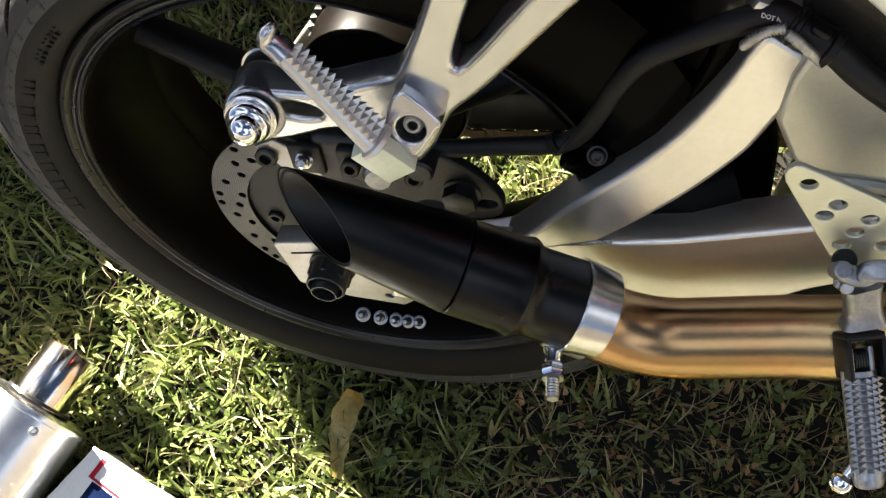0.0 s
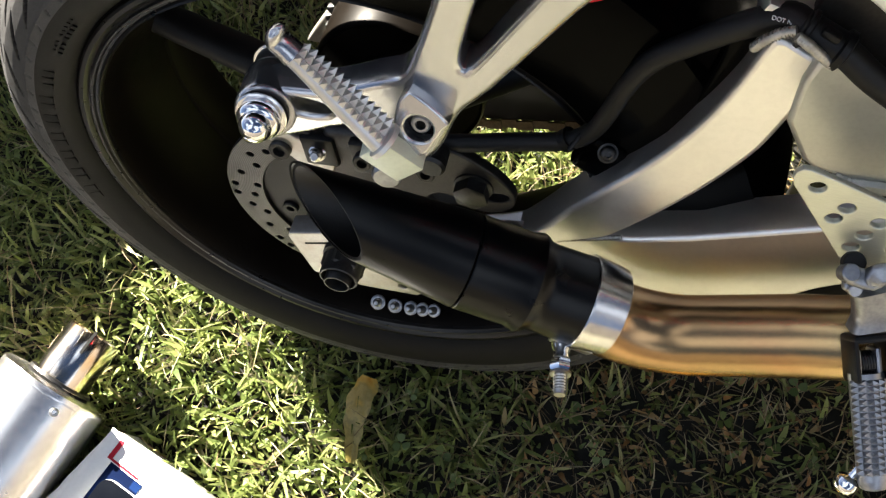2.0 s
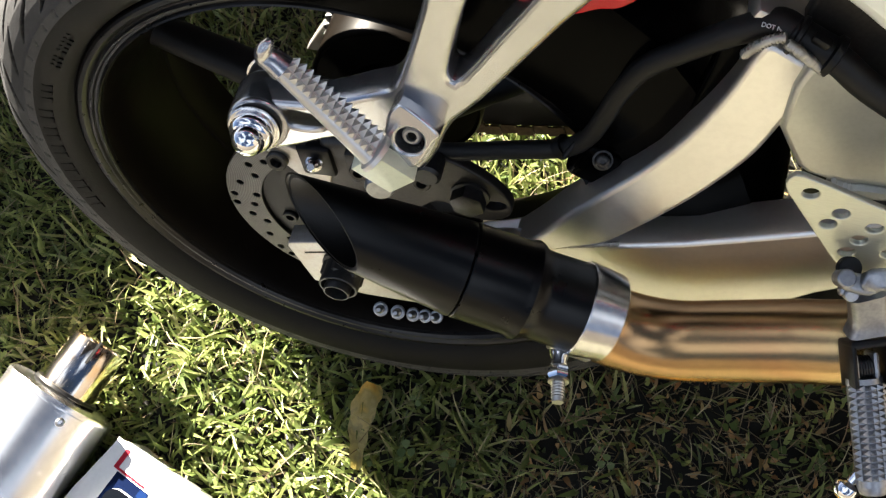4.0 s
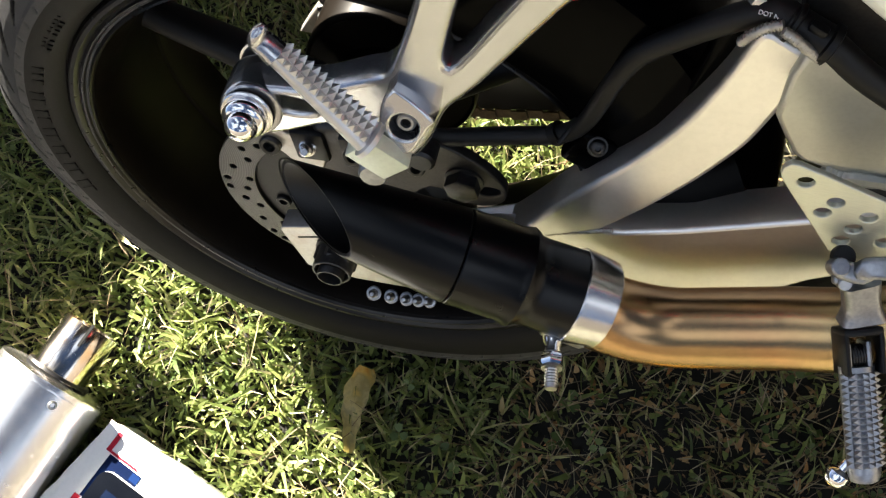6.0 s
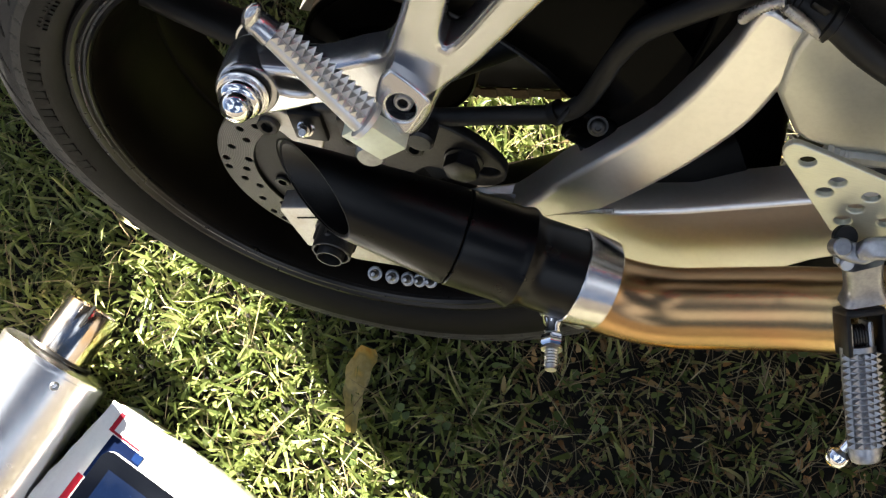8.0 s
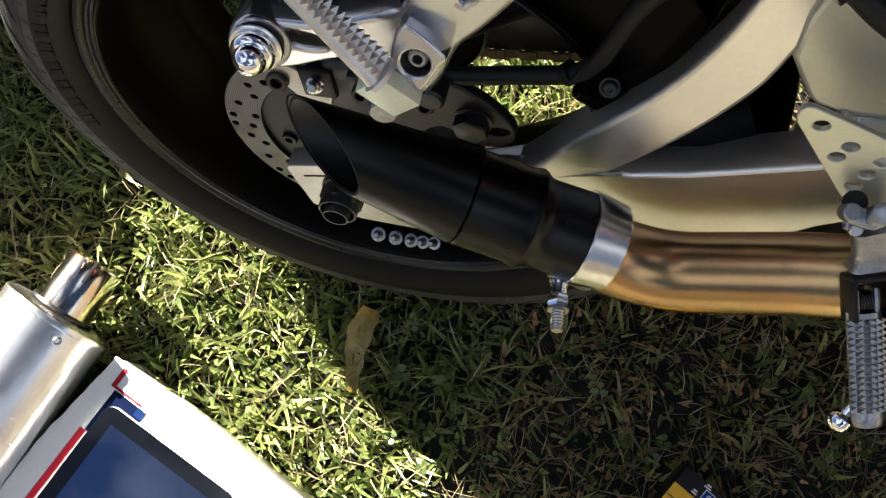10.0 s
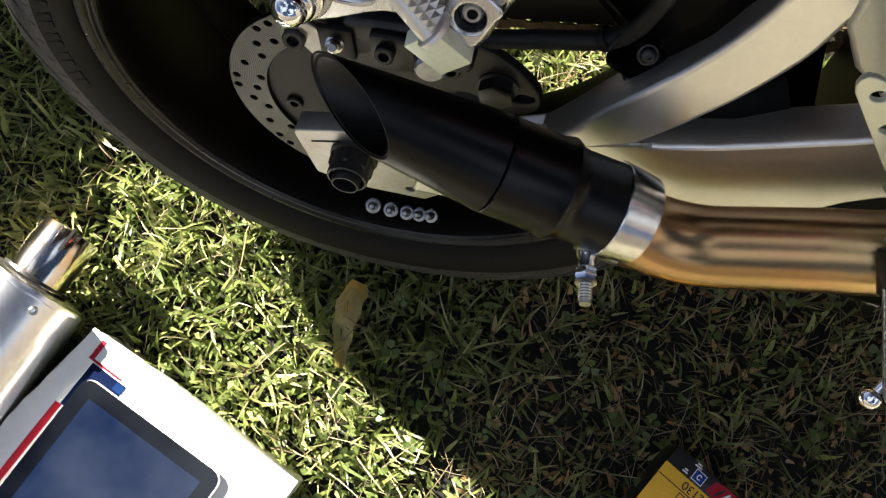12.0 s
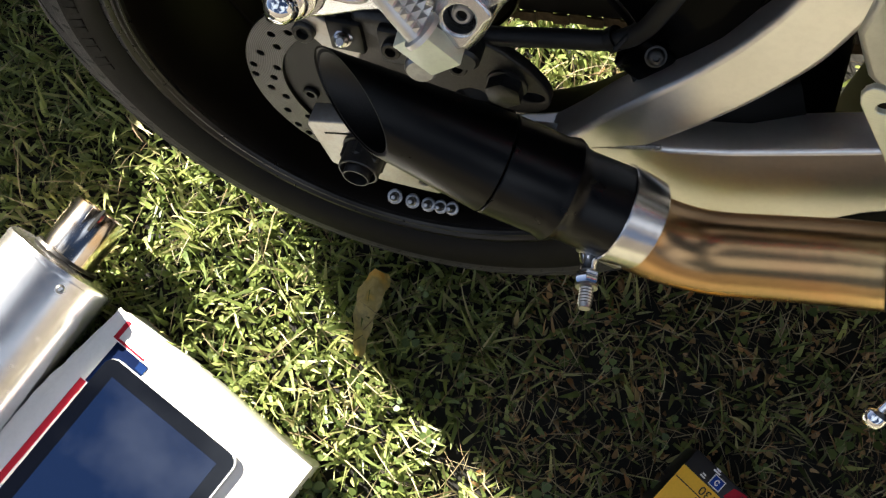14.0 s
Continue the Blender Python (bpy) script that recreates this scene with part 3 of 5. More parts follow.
part("sidewall_marking", raised_marks(0.2470, [(a, a + 0.7) for a in (140.5, 141.8, 143.1, 144.4, 145.7, 148, 149.3, 150.6)], 0.0022), MARK, rubber)
part("sidewall_marking", raised_marks(0.2425, [(a, a + 0.8) for a in (142, 143.4, 144.8, 146.2, 148.4, 149.8, 151.2)], 0.0030), MARK, rubber)
part("sidewall_marking", raised_marks(0.2475, [(157.6, 158.9), (159.6, 160.4), (161.6, 162.9)], 0.0075), MARK, rubber)


def about_axle(profile, n=160):
    """A closed ring of (radius, y) turned about the wheel's axle."""
    bm = bmesh.new()
    loops = [[Vector((r * math.cos(2 * math.pi * k / n), y, r * math.sin(2 * math.pi * k / n))) for k in range(n)] for r, y in profile]
    return rings(bm, loops, closed=True)


rim_profile = [(0.2300, -0.0830), (0.2312, -0.0815), (0.2312, -0.0770), (0.2180, -0.0700), (0.2100, -0.0300), (0.2100, 0.0300), (0.2180, 0.0700),
               (0.2312, 0.0770), (0.2312, 0.0820), (0.2290, 0.0835), (0.2140, 0.0820), (0.2080, 0.0700), (0.2020, 0.0300), (0.2035, 0.0240),
               (0.2060, 0.0220), (0.2060, 0.0190), (0.2025, 0.0170), (0.2010, -0.0200), (0.2030, -0.0500), (0.2080, -0.0730), (0.2112, -0.0785),
               (0.2200, -0.0785), (0.2290, -0.0790)]
rim = part("rim", about_axle(rim_profile), RIM, moto, "black painted alloy wheel rim, dusty at its lip", 25)
part("rim_lip", about_axle([(0.2110, -0.0780), (0.2118, -0.0815), (0.2127, -0.0826), (0.2138, -0.0818), (0.2150, -0.0800), (0.2168, -0.0803), (0.2180, -0.0822), (0.2194, -0.0826),
     (0.2207, -0.0808), (0.2220, -0.0802), (0.2236, -0.0822), (0.2252, -0.0836), (0.2282, -0.0838), (0.2300, -0.0825), (0.2306, -0.0800)], 200), RIMLIP, rim, "ridged rim lip with worn bright edges", 20)
part("hub", about_axle([(0.030, -0.082), (0.048, -0.080), (0.052, -0.060), (0.046, -0.030), (0.046, 0.030), (0.072, 0.036), (0.0745, 0.033), (0.0765, 0.036), (0.0765, 0.084), (0.030, 0.086)], 96), RIM, rim)
for angle in (161, 281, 41):
    c, s = math.cos(radians(angle)), math.sin(radians(angle))
    line = [Vector((c * q, 0.004, s * q)) for q in (0.040, 0.07, 0.11, 0.15, 0.18, 0.195, 0.206)]
    part("spoke", sweep(line, lambda t: [(a * (0.0125 - 0.002 * t + 0.012 * max(0, t - 0.85)), b * (0.020 - 0.006 * t)) for a, b in ring_section(1, 20)]), SPOKE, rim)
for k in range(5):
    a = radians((271.5, 276.5, 281.0, 284.5, 287.8)[k])
    c, s = math.cos(a), math.sin(a)
    r = 0.0074 - 0.0002 * k
    bm = turned([(0, r), (0.0022, r), (0.0026, r - 0.0006), (0.0026, r * 0.62), (0.0062, r * 0.60), (0.0078, r * 0.42), (0.0105, r * 0.40), (0.0120, r * 0.28), (0.0122, r * 0.1)],
                (0.2040 * c, -0.066, 0.2040 * s), (-c * 0.8, -0.55, -s * 0.8), 20)
    part("wheel_weight", bm, PEGDARK, rim, "small shiny stepped metal wheel weight")
part("valve_stem", tube([(0.130 * math.cos(2.0) * 1.5, -0.02, 0.195 * math.sin(2.0)), (0.17 * math.cos(2.0), -0.035, 0.17 * math.sin(2.0))], 0.004), HOSE, rim)

# brake disc
holes = []
for k in range(8):
    for r, turn_by in ((0.0944, 4), (0.0928, -14), (0.0843, -7), (0.0812, 12), (0.0858, 22), (0.1012, -23), (0.1005, 15)):
        a = radians(165 + k * 45 + turn_by)
        holes.append((r * math.cos(a), r * math.sin(a), 0.0030))
holes.append((0, 0, 0.0765))
ring = plate(ellipse_line(0, 0, 0.1060, 0.1060, 96), -0.0935, -0.0885, holes, 0.0005, False)
disc = part("brake_disc", ring, DISC, moto, "drilled steel rear brake disc with swirl marks")
part("disc_carrier", plate(ellipse_line(0, 0, 0.081, 0.081, 64), -0.0900, -0.0840, [(0, 0, 0.03)], 0.001, False), SPOKE, disc)
for k in range(4):
    a = radians(20 + 90 * k)
    part("disc_bolt", socket_bolt((0.060 * math.cos(a), -0.0895, 0.060 * math.sin(a)), (0, -1, 0), 0.0066, 0.004), PLASTIC, disc)

# caliper over the disc's upper edge, and the bracket that holds it
holder = part("caliper_bracket", plate([(-0.058, 0.098), (-0.040, 0.112), (-0.018, 0.104), (0.012, 0.100), (0.050, 0.104), (0.070, 0.122), (0.100, 0.110), (0.122, 0.088),
              (0.122, 0.068), (0.100, 0.058), (0.070, 0.070), (0.040, 0.030), (0.010, 0.020), (-0.016, 0.052), (-0.038, 0.078)],
              -0.108, -0.099, [(0.112, 0.079, 0.0085, 0.0050, 20)], 0.0015), DULL, moto, "grey alloy caliper bracket with a slotted end")
caliper = part("brake_caliper", box((0.080, 0.032, 0.036), pose(0.026, -0.092, 0.101, 0, -8, 0), 0.006, 3), DARKSTEEL, moto, "dark grime-stained rear brake caliper")
part("caliper_cover", box((0.026, 0.010, 0.030), pose(-0.017, -0.107, 0.092, 0, -8, 0), 0.003), PLASTIC, caliper)
part("caliper_cover", box((0.030, 0.010, 0.032), pose(0.022, -0.110, 0.100, 0, -8, 0), 0.003), DARKSTEEL, caliper)
part("bleed_nipple", turned([(0, 0.0062), (0.004, 0.0062), (0.005, 0.0046), (0.008, 0.0042), (0.0095, 0.0050), (0.0125, 0.0046), (0.0140, 0.0030), (0.0165, 0.0026)], (-0.0175, -0.1110, 0.0925), (0.1, -0.75, 0.66), 16), POLISHED, caliper, "small bright bleed nipple")
for x, z, y, r in ((-0.045, 0.088, -0.108, 0.0095), (0.062, 0.104, -0.112, 0.0080), (0.018, 0.104, -0.114, 0.0080), (0.044, 0.106, -0.112, 0.0075)):
    part("caliper_bolt", socket_bolt((x, y, z), (0, -1, 0.25), r * 0.84, 0.009), DARKSTEEL, caliper)
part("holder_face", plate([(-0.054, 0.096), (-0.040, 0.107), (-0.020, 0.099), (-0.006, 0.080), (-0.010, 0.062), (-0.020, 0.060), (-0.036, 0.078)], -0.1115, -0.108, (), 0.001, False), WORNPLATE, holder)
part("stay_bolt", hex_bolt((0.094, -0.108, 0.088), (0, -1, 0), 0.022, 0.012, 0.014), DARKSTEEL, holder)
part("stay_bush", turned([(0, 0.010), (0.014, 0.010), (0.016, 0.008)], (0.066, -0.108, 0.120), (0, -1, 0)), DARKSTEEL, holder)

# axle, nut and adjuster
axle = part("axle", turned([(0, 0.012), (0.262, 0.012)], (0.002, 0.14, -0.014), (0, -1, 0)), STEEL, moto)
nut = bmesh.new()
turned([(0, 0.0185), (0.003, 0.0185), (0.0035, 0.0172)], (0.002, -0.128, -0.014), (0, -1, 0), 32, nut)
turned([(0.003, 0.0172), (0.014, 0.0172), (0.016, 0.0155)], (0.002, -0.128, -0.014), (0, -1, 0), 6, nut)
part("axle_nut", nut, DARKSTEEL, axle, "dark grey hexagon axle nut")
part("axle_end", pipe([(0.0, 0.0108), (0.0262, 0.0106), (0.0272, 0.0102), (0.0272, 0.0092), (0.0255, 0.0088), (0.0, 0.0086)], (0.002, -0.128, -0.014), (0, -1, 0)), DARKSTEEL, axle, "hollow end of the axle with a bright rim")
part("axle_collar", pipe([(0.0, 0.0156), (0.0215, 0.0156), (0.0222, 0.0150), (0.0222, 0.0138), (0.0200, 0.0128), (0.0, 0.0122)], (0.002, -0.128, -0.014), (0, -1, 0)), DARKSTEEL, axle)

# swingarm: end plate, lower beam, arched upper beam
def leaning(me):
    """The arm's outer face leans inward as it rises."""
    me.transform(Matrix(((1, 0, 0, 0), (0, 1, 0.09, -0.0078), (0, 0, 1, 0), (0, 0, 0, 1))))
    return me


arm = part("swingarm", leaning(plate([(0.050, -0.030), (0.055, 0.020), (0.120, 0.052), (0.1561, 0.0726), (0.1739, 0.0797), (0.1914, 0.0866), (0.2068, 0.0902), (0.2412, 0.1044), (0.2733, 0.1202), (0.3125, 0.1399), (0.3321, 0.1513), (0.400, 0.196), (0.460, 0.205),
     (0.460, 0.150), (0.3512, 0.0941), (0.3341, 0.0806), (0.3176, 0.0627), (0.3036, 0.0325), (0.240, 0.020), (0.200, 0.000), (0.120, -0.025)], -0.1255, -0.0945, (), 0.0030, False)), SATIN, moto, "satin silver alloy swingarm with an arched upper brace")
part("axle_plate", plate([(-0.0445, -0.001), (-0.0145, 0.0107), (0.020, 0.020), (0.060, 0.026), (0.120, 0.058), (0.160, 0.070), (0.150, 0.026), (0.090, -0.018), (0.060, -0.055), (0.014, -0.060), (-0.010, -0.057), (-0.0225, -0.056),
     (-0.0285, -0.054), (-0.0315, -0.046), (-0.0455, -0.006)], -0.127, -0.1095, [(0.047, -0.046, 0.0035)], 0.0012, False), WORNPLATE, arm)
part("adjuster_slot", box((0.026, 0.0016, 0.0021), pose(-0.0200, -0.1266, -0.0060, 0, -23, 0), 0.0004), INSIDE, arm, "dark slot of the chain adjuster")
OUTER = [(x, z) for x, z, _ in curved([(x, z, 0) for x, z in [(0.1219, 0.0454), (0.1447, 0.0792), (0.1604, 0.106), (0.1799, 0.1348), (0.1966, 0.1588), (0.2124, 0.1872), (0.2237, 0.2133), (0.2326, 0.2428), (0.237, 0.2629), (0.241, 0.2757)]], 4)]
INNER = [(x, z) for x, z, _ in curved([(x, z, 0) for x, z in [(0.2475, 0.2766), (0.2586, 0.2715), (0.2724, 0.2631), (0.2701, 0.2425), (0.2654, 0.2207), (0.259, 0.1964), (0.2491, 0.1743), (0.2354, 0.1491), (0.2185, 0.1234), (0.2042, 0.1039), (0.1914, 0.0874)]], 4)]
part("arched_brace", leaning(plate(OUTER + INNER, -0.1262, -0.0950, (), 0.0038, False)), SATIN, arm)
part("brace_seam", sweep(curved([(0.1500, -0.1252, 0.0680), (0.1740, -0.1252, 0.0786), (0.1905, -0.1252, 0.0862), (0.2000, -0.1252, 0.0905)], 20), lambda t: ring_section(0.0016 + 0.0004 * abs(math.sin(t * 40)), 8)), WELD, arm, "thin weld along the brace's foot")
for line in ([(0.2318, -0.112, 0.2690), (0.2362, -0.112, 0.2764), (0.2420, -0.112, 0.2828), (0.2487, -0.113, 0.2876)], [(0.2478, -0.120, 0.2905), (0.2541, -0.121, 0.2878), (0.2629, -0.120, 0.2812), (0.2715, -0.118, 0.2745)]):
    smooth_line = curved(line, 20)
    part("weld_bead", sweep(smooth_line, lambda t: [(a * (0.0023 + 0.0010 * ((t * 13) % 1.0) + 0.0005 * noise.noise(Vector((t * 9, 3, 1)))), b * 0.0026) for a, b in ring_section(1, 12)], (0.3, -0.5, 0.8)), WELD, arm, "rippled weld bead")
part("brace_mount", box((0.034, 0.026, 0.016), pose(0.247, -0.090, 0.281, 0, 14, 0), 0.004), SATIN, arm)
# far side arm, seen through the wheel
part("far_beam", sweep(curved([(-0.040, 0.108, -0.004), (0.02, 0.108, 0.006), (0.15, 0.115, 0.045), (0.46, 0.100, 0.145)], 5), lambda t: block_section(0.046 + 0.03 * t, 0.030, 0.008)), SATIN, arm)
part("far_end_plate", plate([(-0.116, -0.062), (-0.102, -0.0355), (-0.0896, -0.0138), (-0.081, -0.0066), (-0.0525, -0.006), (0.060, 0.020), (0.180, 0.060), (0.100, -0.020), (0.000, -0.060)], 0.122, 0.136, (), 0.002, False), WORNPLATE, arm, "pale alloy end of the far arm")
part("swingarm_bridge", box((0.07, 0.24, 0.11), pose(0.42, 0, 0.13, 0, 0, 0), 0.015, 3), SATIN, arm)

# sprocket and chain on the far side
teeth = []
for k in range(43):
    a0 = 2 * math.pi * k / 43
    teeth += [(0.077 * math.cos(a0), 0.077 * math.sin(a0)), (0.082 * math.cos(a0 + 0.05), 0.082 * math.sin(a0 + 0.05)), (0.082 * math.cos(a0 + 0.09), 0.082 * math.sin(a0 + 0.09))]
part("sprocket", plate(teeth, 0.088, 0.094, [(0, 0, 0.05)], 0.0008, False), DARKSTEEL, moto)


def chain():
    """Alternate link plates along the lower and upper runs."""
    bm = bmesh.new()
    for z0, z1 in ((-0.098, 0.035), (0.098, 0.110)):
        n = 34
        for k in range(n):
            t = (k + 0.5) / n
            x, z = 0.0 + 0.50 * t, z0 + (z1 - z0) * t
            a = math.degrees(math.atan2(z1 - z0, 0.50))
            for y in (0.083, 0.099):
                box((0.0155, 0.002, 0.0115), pose(x, y + (0.0022 if k % 2 else 0) * (1 if y > 0.09 else -1), z, 0, -a, 0), 0.0, 1, bm)
            turned([(0, 0.0045), (0.016, 0.0045)], (x, 0.083, z), (0, 1, 0), 8, bm)
    return bm


tagged(part("drive_chain", chain(), CHAIN, moto, "greasy brown drive chain"), kind="stuff")

# slip-on silencer: slash-cut tip, body, inlet neck, clamp
TIP, RING = Vector((0.012, -0.180, 0.130)), Vector((0.195, -0.173, 0.076))
AX = (RING - TIP).normalized()
LENGTH = (RING - TIP).length
NEARSIDE = (DOWN - AX * DOWN.dot(AX)).normalized()
OTHER = AX.cross(NEARSIDE)


K1, K2 = 1.12, -0.58         # the slash of the open end


def can(rows, n=56):
    """Rings about the silencer's axis: (distance, radius, slant)."""
    bm = bmesh.new()
    loops = []
    for s, r, slant in rows:
        loop = []
        for k in range(n):
            a = 2 * math.pi * k / n
            side = NEARSIDE * math.cos(a) + OTHER * math.sin(a)
            loop.append(TIP + AX * (s + slant * r * (K1 * math.cos(a) + K2 * math.sin(a))) + side * r)
        loops.append(loop)
    return rings(bm, loops, closed=True)


R0, RT = 0.0315, 0.0238
seam = LENGTH * 0.50
silencer = part("silencer", can([(seam + 0.0006, R0, 0), (seam + 0.0014, R0 + 0.0006, 0), (LENGTH * 0.695, R0 + 0.0006, 0), (LENGTH * 0.712, R0 + 0.0018, 0), (LENGTH * 0.728, R0 + 0.0025, 0), (LENGTH * 0.742, R0 + 0.0014, 0),
                (LENGTH * 0.758, R0 - 0.0010, 0), (LENGTH * 0.785, R0 - 0.0016, 0), (LENGTH * 0.80, R0 - 0.0016, 0), (LENGTH * 0.935, R0 - 0.0010, 0), (LENGTH * 0.935, R0 - 0.004, 0), (seam, R0 - 0.004, 0)]),
                BLACK, moto, "short satin black slip-on silencer with a slash-cut open end")
tip = part("silencer_tip", can([(-0.0002, RT, 1.0), (0.0006, RT + 0.0003, 0.99), (seam - 0.0012, R0 + 0.0006, 0), (seam - 0.0004, R0, 0), (seam, R0 - 0.0008, 0), (0.0, RT - 0.0008, 1.0)]), BLACK, silencer)
part("tip_lining", can([(0.0012, RT - 0.0010, 1.0), (seam, R0 - 0.0012, 0), (seam, R0 - 0.0022, 0), (0.0014, RT - 0.0022, 1.0)]), LINING, silencer)
part("silencer_core", turned([(0.0, R0 - 0.006), (0.004, R0 - 0.006), (0.005, 0.004)], TIP + AX * (seam * 0.95), AX, 32), INSIDE, silencer)
clamp = part("clamp_band", can([(LENGTH * 0.922, R0 + 0.0002, 0), (LENGTH * 0.926, R0 + 0.0008, 0), (LENGTH * 1.046, R0 - 0.0016, 0), (LENGTH * 1.050, R0 - 0.0024, 0), (LENGTH * 1.050, R0 - 0.0044, 0), (LENGTH * 0.922, R0 - 0.0030, 0)]),
             BAND, moto, "bright steel clamp band with a bolt")
BOLT0, BOLT1 = Vector((0.176, -0.200, 0.064)), Vector((0.1815, -0.2395, 0.064))
bd = (BOLT1 - BOLT0).normalized()
part("clamp_lug", turned([(0, 0.0075), (0.006, 0.0065), (0.010, 0.0052), (0.014, 0.0060)], BOLT0 - bd * 0.003, bd, 16), CHROME, clamp)
part("clamp_flap", box((0.030, 0.004, 0.010), Matrix.Translation(BOLT0 + Vector((0.006, 0.001, 0))) @ pose(0, 0, 0, 15, 16, 0), 0.0015), STEEL, clamp)
part("clamp_nut", turned([(0.0, 0.0072), (0.0015, 0.0076), (0.006, 0.0076), (0.0075, 0.0066)], BOLT0 + bd * 0.0125, bd, 6), CHROME, clamp)
part("clamp_washer", turned([(0.0, 0.0070), (0.0016, 0.0070)], BOLT0 + bd * 0.0205, bd, 20), STEEL, clamp)
studs = [(0.0, 0.0046)]
for k in range(7):
    studs += [(0.021 + 0.0020 * k, 0.0046), (0.022 + 0.0020 * k, 0.0040)]
part("clamp_stud", turned(studs + [(0.0362, 0.0038)], BOLT0, bd, 16), STEEL, clamp, "threaded end of the clamp bolt")

# link pipe
B0, B1, BR = radians(-29.1), radians(22.05), 0.075          # the pipe's directions before and after its one even bend
CX, CZ = 0.2307 - BR * math.tan((B1 - B0) / 2) * math.cos(B0) - BR * math.sin(B0), 0.0484 - BR * math.tan((B1 - B0) / 2) * math.sin(B0) + BR * math.cos(B0)
elbow = [(CX + BR * math.sin(a), CZ - BR * math.cos(a)) for a in (B0 + (B1 - B0) * k / 14 for k in range(15))]
entry = [(0.165 + (elbow[0][0] - 0.165) * k / 6, 0.0850 + (elbow[0][1] - 0.0850) * k / 6) for k in range(6)]
run_out = [(elbow[-1][0] + (0.3229 - elbow[-1][0]) * k / 10, elbow[-1][1] + (0.0866 - elbow[-1][1]) * k / 10) for k in range(1, 11)]
part("link_pipe", tube([(x, -0.1740 + 0.007 * (x - 0.165) / 0.158, z) for x, z in entry + elbow + run_out] + [(0.370, -0.165, 0.1050), (0.46, -0.15, 0.140)],
     0.0272, 48, 2), TITAN, moto, "titanium link pipe heat-tinted gold, brown and rose")

# cast bracket that carries the passenger footpeg and once held the silencer
bracket = part("footpeg_bracket", plate([(-0.034, 0.208), (-0.030, 0.221), (-0.020, 0.229), (-0.004, 0.233), (0.020, 0.238), (0.044, 0.252), (0.060, 0.262), (0.067, 0.282), (0.076, 0.323), (0.088, 0.380),
    (0.108, 0.380), (0.0965, 0.328), (0.0905, 0.292), (0.0905, 0.279), (0.0965, 0.281), (0.120, 0.327), (0.150, 0.380), (0.172, 0.380), (0.141, 0.328), (0.108, 0.268), (0.092, 0.243), (0.084, 0.214), (0.074, 0.196), (0.060, 0.196),
    (0.052, 0.213), (0.028, 0.212), (0.004, 0.198), (-0.014, 0.190), (-0.028, 0.196)], -0.174, -0.152, [(0.006, 0.2215, 0.0145, 0.0062, 4)], 0.0034, True, 3), CAST, moto,
    "polished cast alloy footpeg bracket with forked arms")
boss = part("hanger_boss", turned([(0, 0.0150), (0.003, 0.0164), (0.028, 0.0174), (0.031, 0.0172), (0.032, 0.0164)], (-0.0212, -0.150, 0.2110), (0.18, -0.95, 0.24), 36), CAST, moto, "cast alloy hanger boss on the bracket")
STUB = Vector((-0.0222, -0.150, 0.2115)) - Vector((0.18, -0.95, 0.24)).normalized() * 0.016
part("boss_bush", turned([(0, 0.0124), (0.0165, 0.0128)], STUB, (0.18, -0.95, 0.24), 32), HOSE, boss, "black rubber bush")
part("bush_collar", pipe([(0, 0.0124), (0, 0.0136), (0.0018, 0.0138), (0.0022, 0.0124)], STUB, (0.18, -0.95, 0.24), 32), POLISHED, boss)
BO = Vector((-0.0168, -0.1825, 0.2190))
ba = Vector((0.06, -0.97, 0.24)).normalized()
part("boss_rubber", turned([(-0.001, 0.0150), (0.002, 0.0150)], BO - ba * 0.003, ba, 32), HOSE, boss)
part("boss_washer", turned([(0, 0.0145), (0.0016, 0.0148), (0.0022, 0.0140)], BO, ba, 36), POLISHED, boss, "wide polished washer")
dome = [(0.0022, 0.0085), (0.0080, 0.0090), (0.0105, 0.0092)]
dome += [(0.0110 + 0.0088 * math.sin(radians(a)), 0.0091 * math.cos(radians(a)) + 0.0002) for a in range(0, 91, 10)]
part("acorn_nut", turned(dome, BO, ba, 24), CHROME, boss, "shiny chrome acorn nut")
part("nut_shoulder", turned([(0.0022, 0.0118), (0.0030, 0.0124), (0.0060, 0.0125), (0.0078, 0.0119), (0.0092, 0.0104), (0.0100, 0.0088)], BO, ba, 24), CHROME, boss)
tab_plate = plate([(-0.0068, 0.0215), (0.0142, 0.0085), (0.0124, 0.0010), (0.0095, -0.0060), (0.0055, -0.0140), (0.0, -0.0172), (-0.0065, -0.0158), (-0.0115, -0.0090), (-0.0135, 0.0036), (-0.0115, 0.0160)],
     0.0, 0.022, [(0, 0, 0.0078)], 0.0016)
tab_plate.transform(Matrix.Translation((0.0735, -0.1885, 0.2428)) @ pose(0, 0, 0, -19.3, 0, 0))
lug = part("peg_lug", tab_plate, CAST, moto, "rounded cast lug with a deep bolt hole")
part("lug_web", box((0.024, 0.014, 0.024), pose(0.0790, -0.1655, 0.2560, 10, 22, 0), 0.006, 3), CAST, bracket)
part("peg_bolt", socket_bolt((0.0738, -0.1765, 0.2402), (0.02, -0.94, 0.33), 0.0052, 0.0100), PEGDARK, lug, "recessed socket-head bolt")
part("hex_socket", turned([(0, 0.0026), (0.0012, 0.0026)], Vector((0.0738, -0.1765, 0.2402)) + Vector((0.02, -0.94, 0.33)).normalized() * 0.0072, (0.02, -0.94, 0.33), 6), INSIDE, lug)
part("bolt_washer", turned([(0, 0.0076), (0.001, 0.0076)], (0.0730, -0.1775, 0.2405), (0.02, -0.94, 0.33), 28), DARKSTEEL, lug)


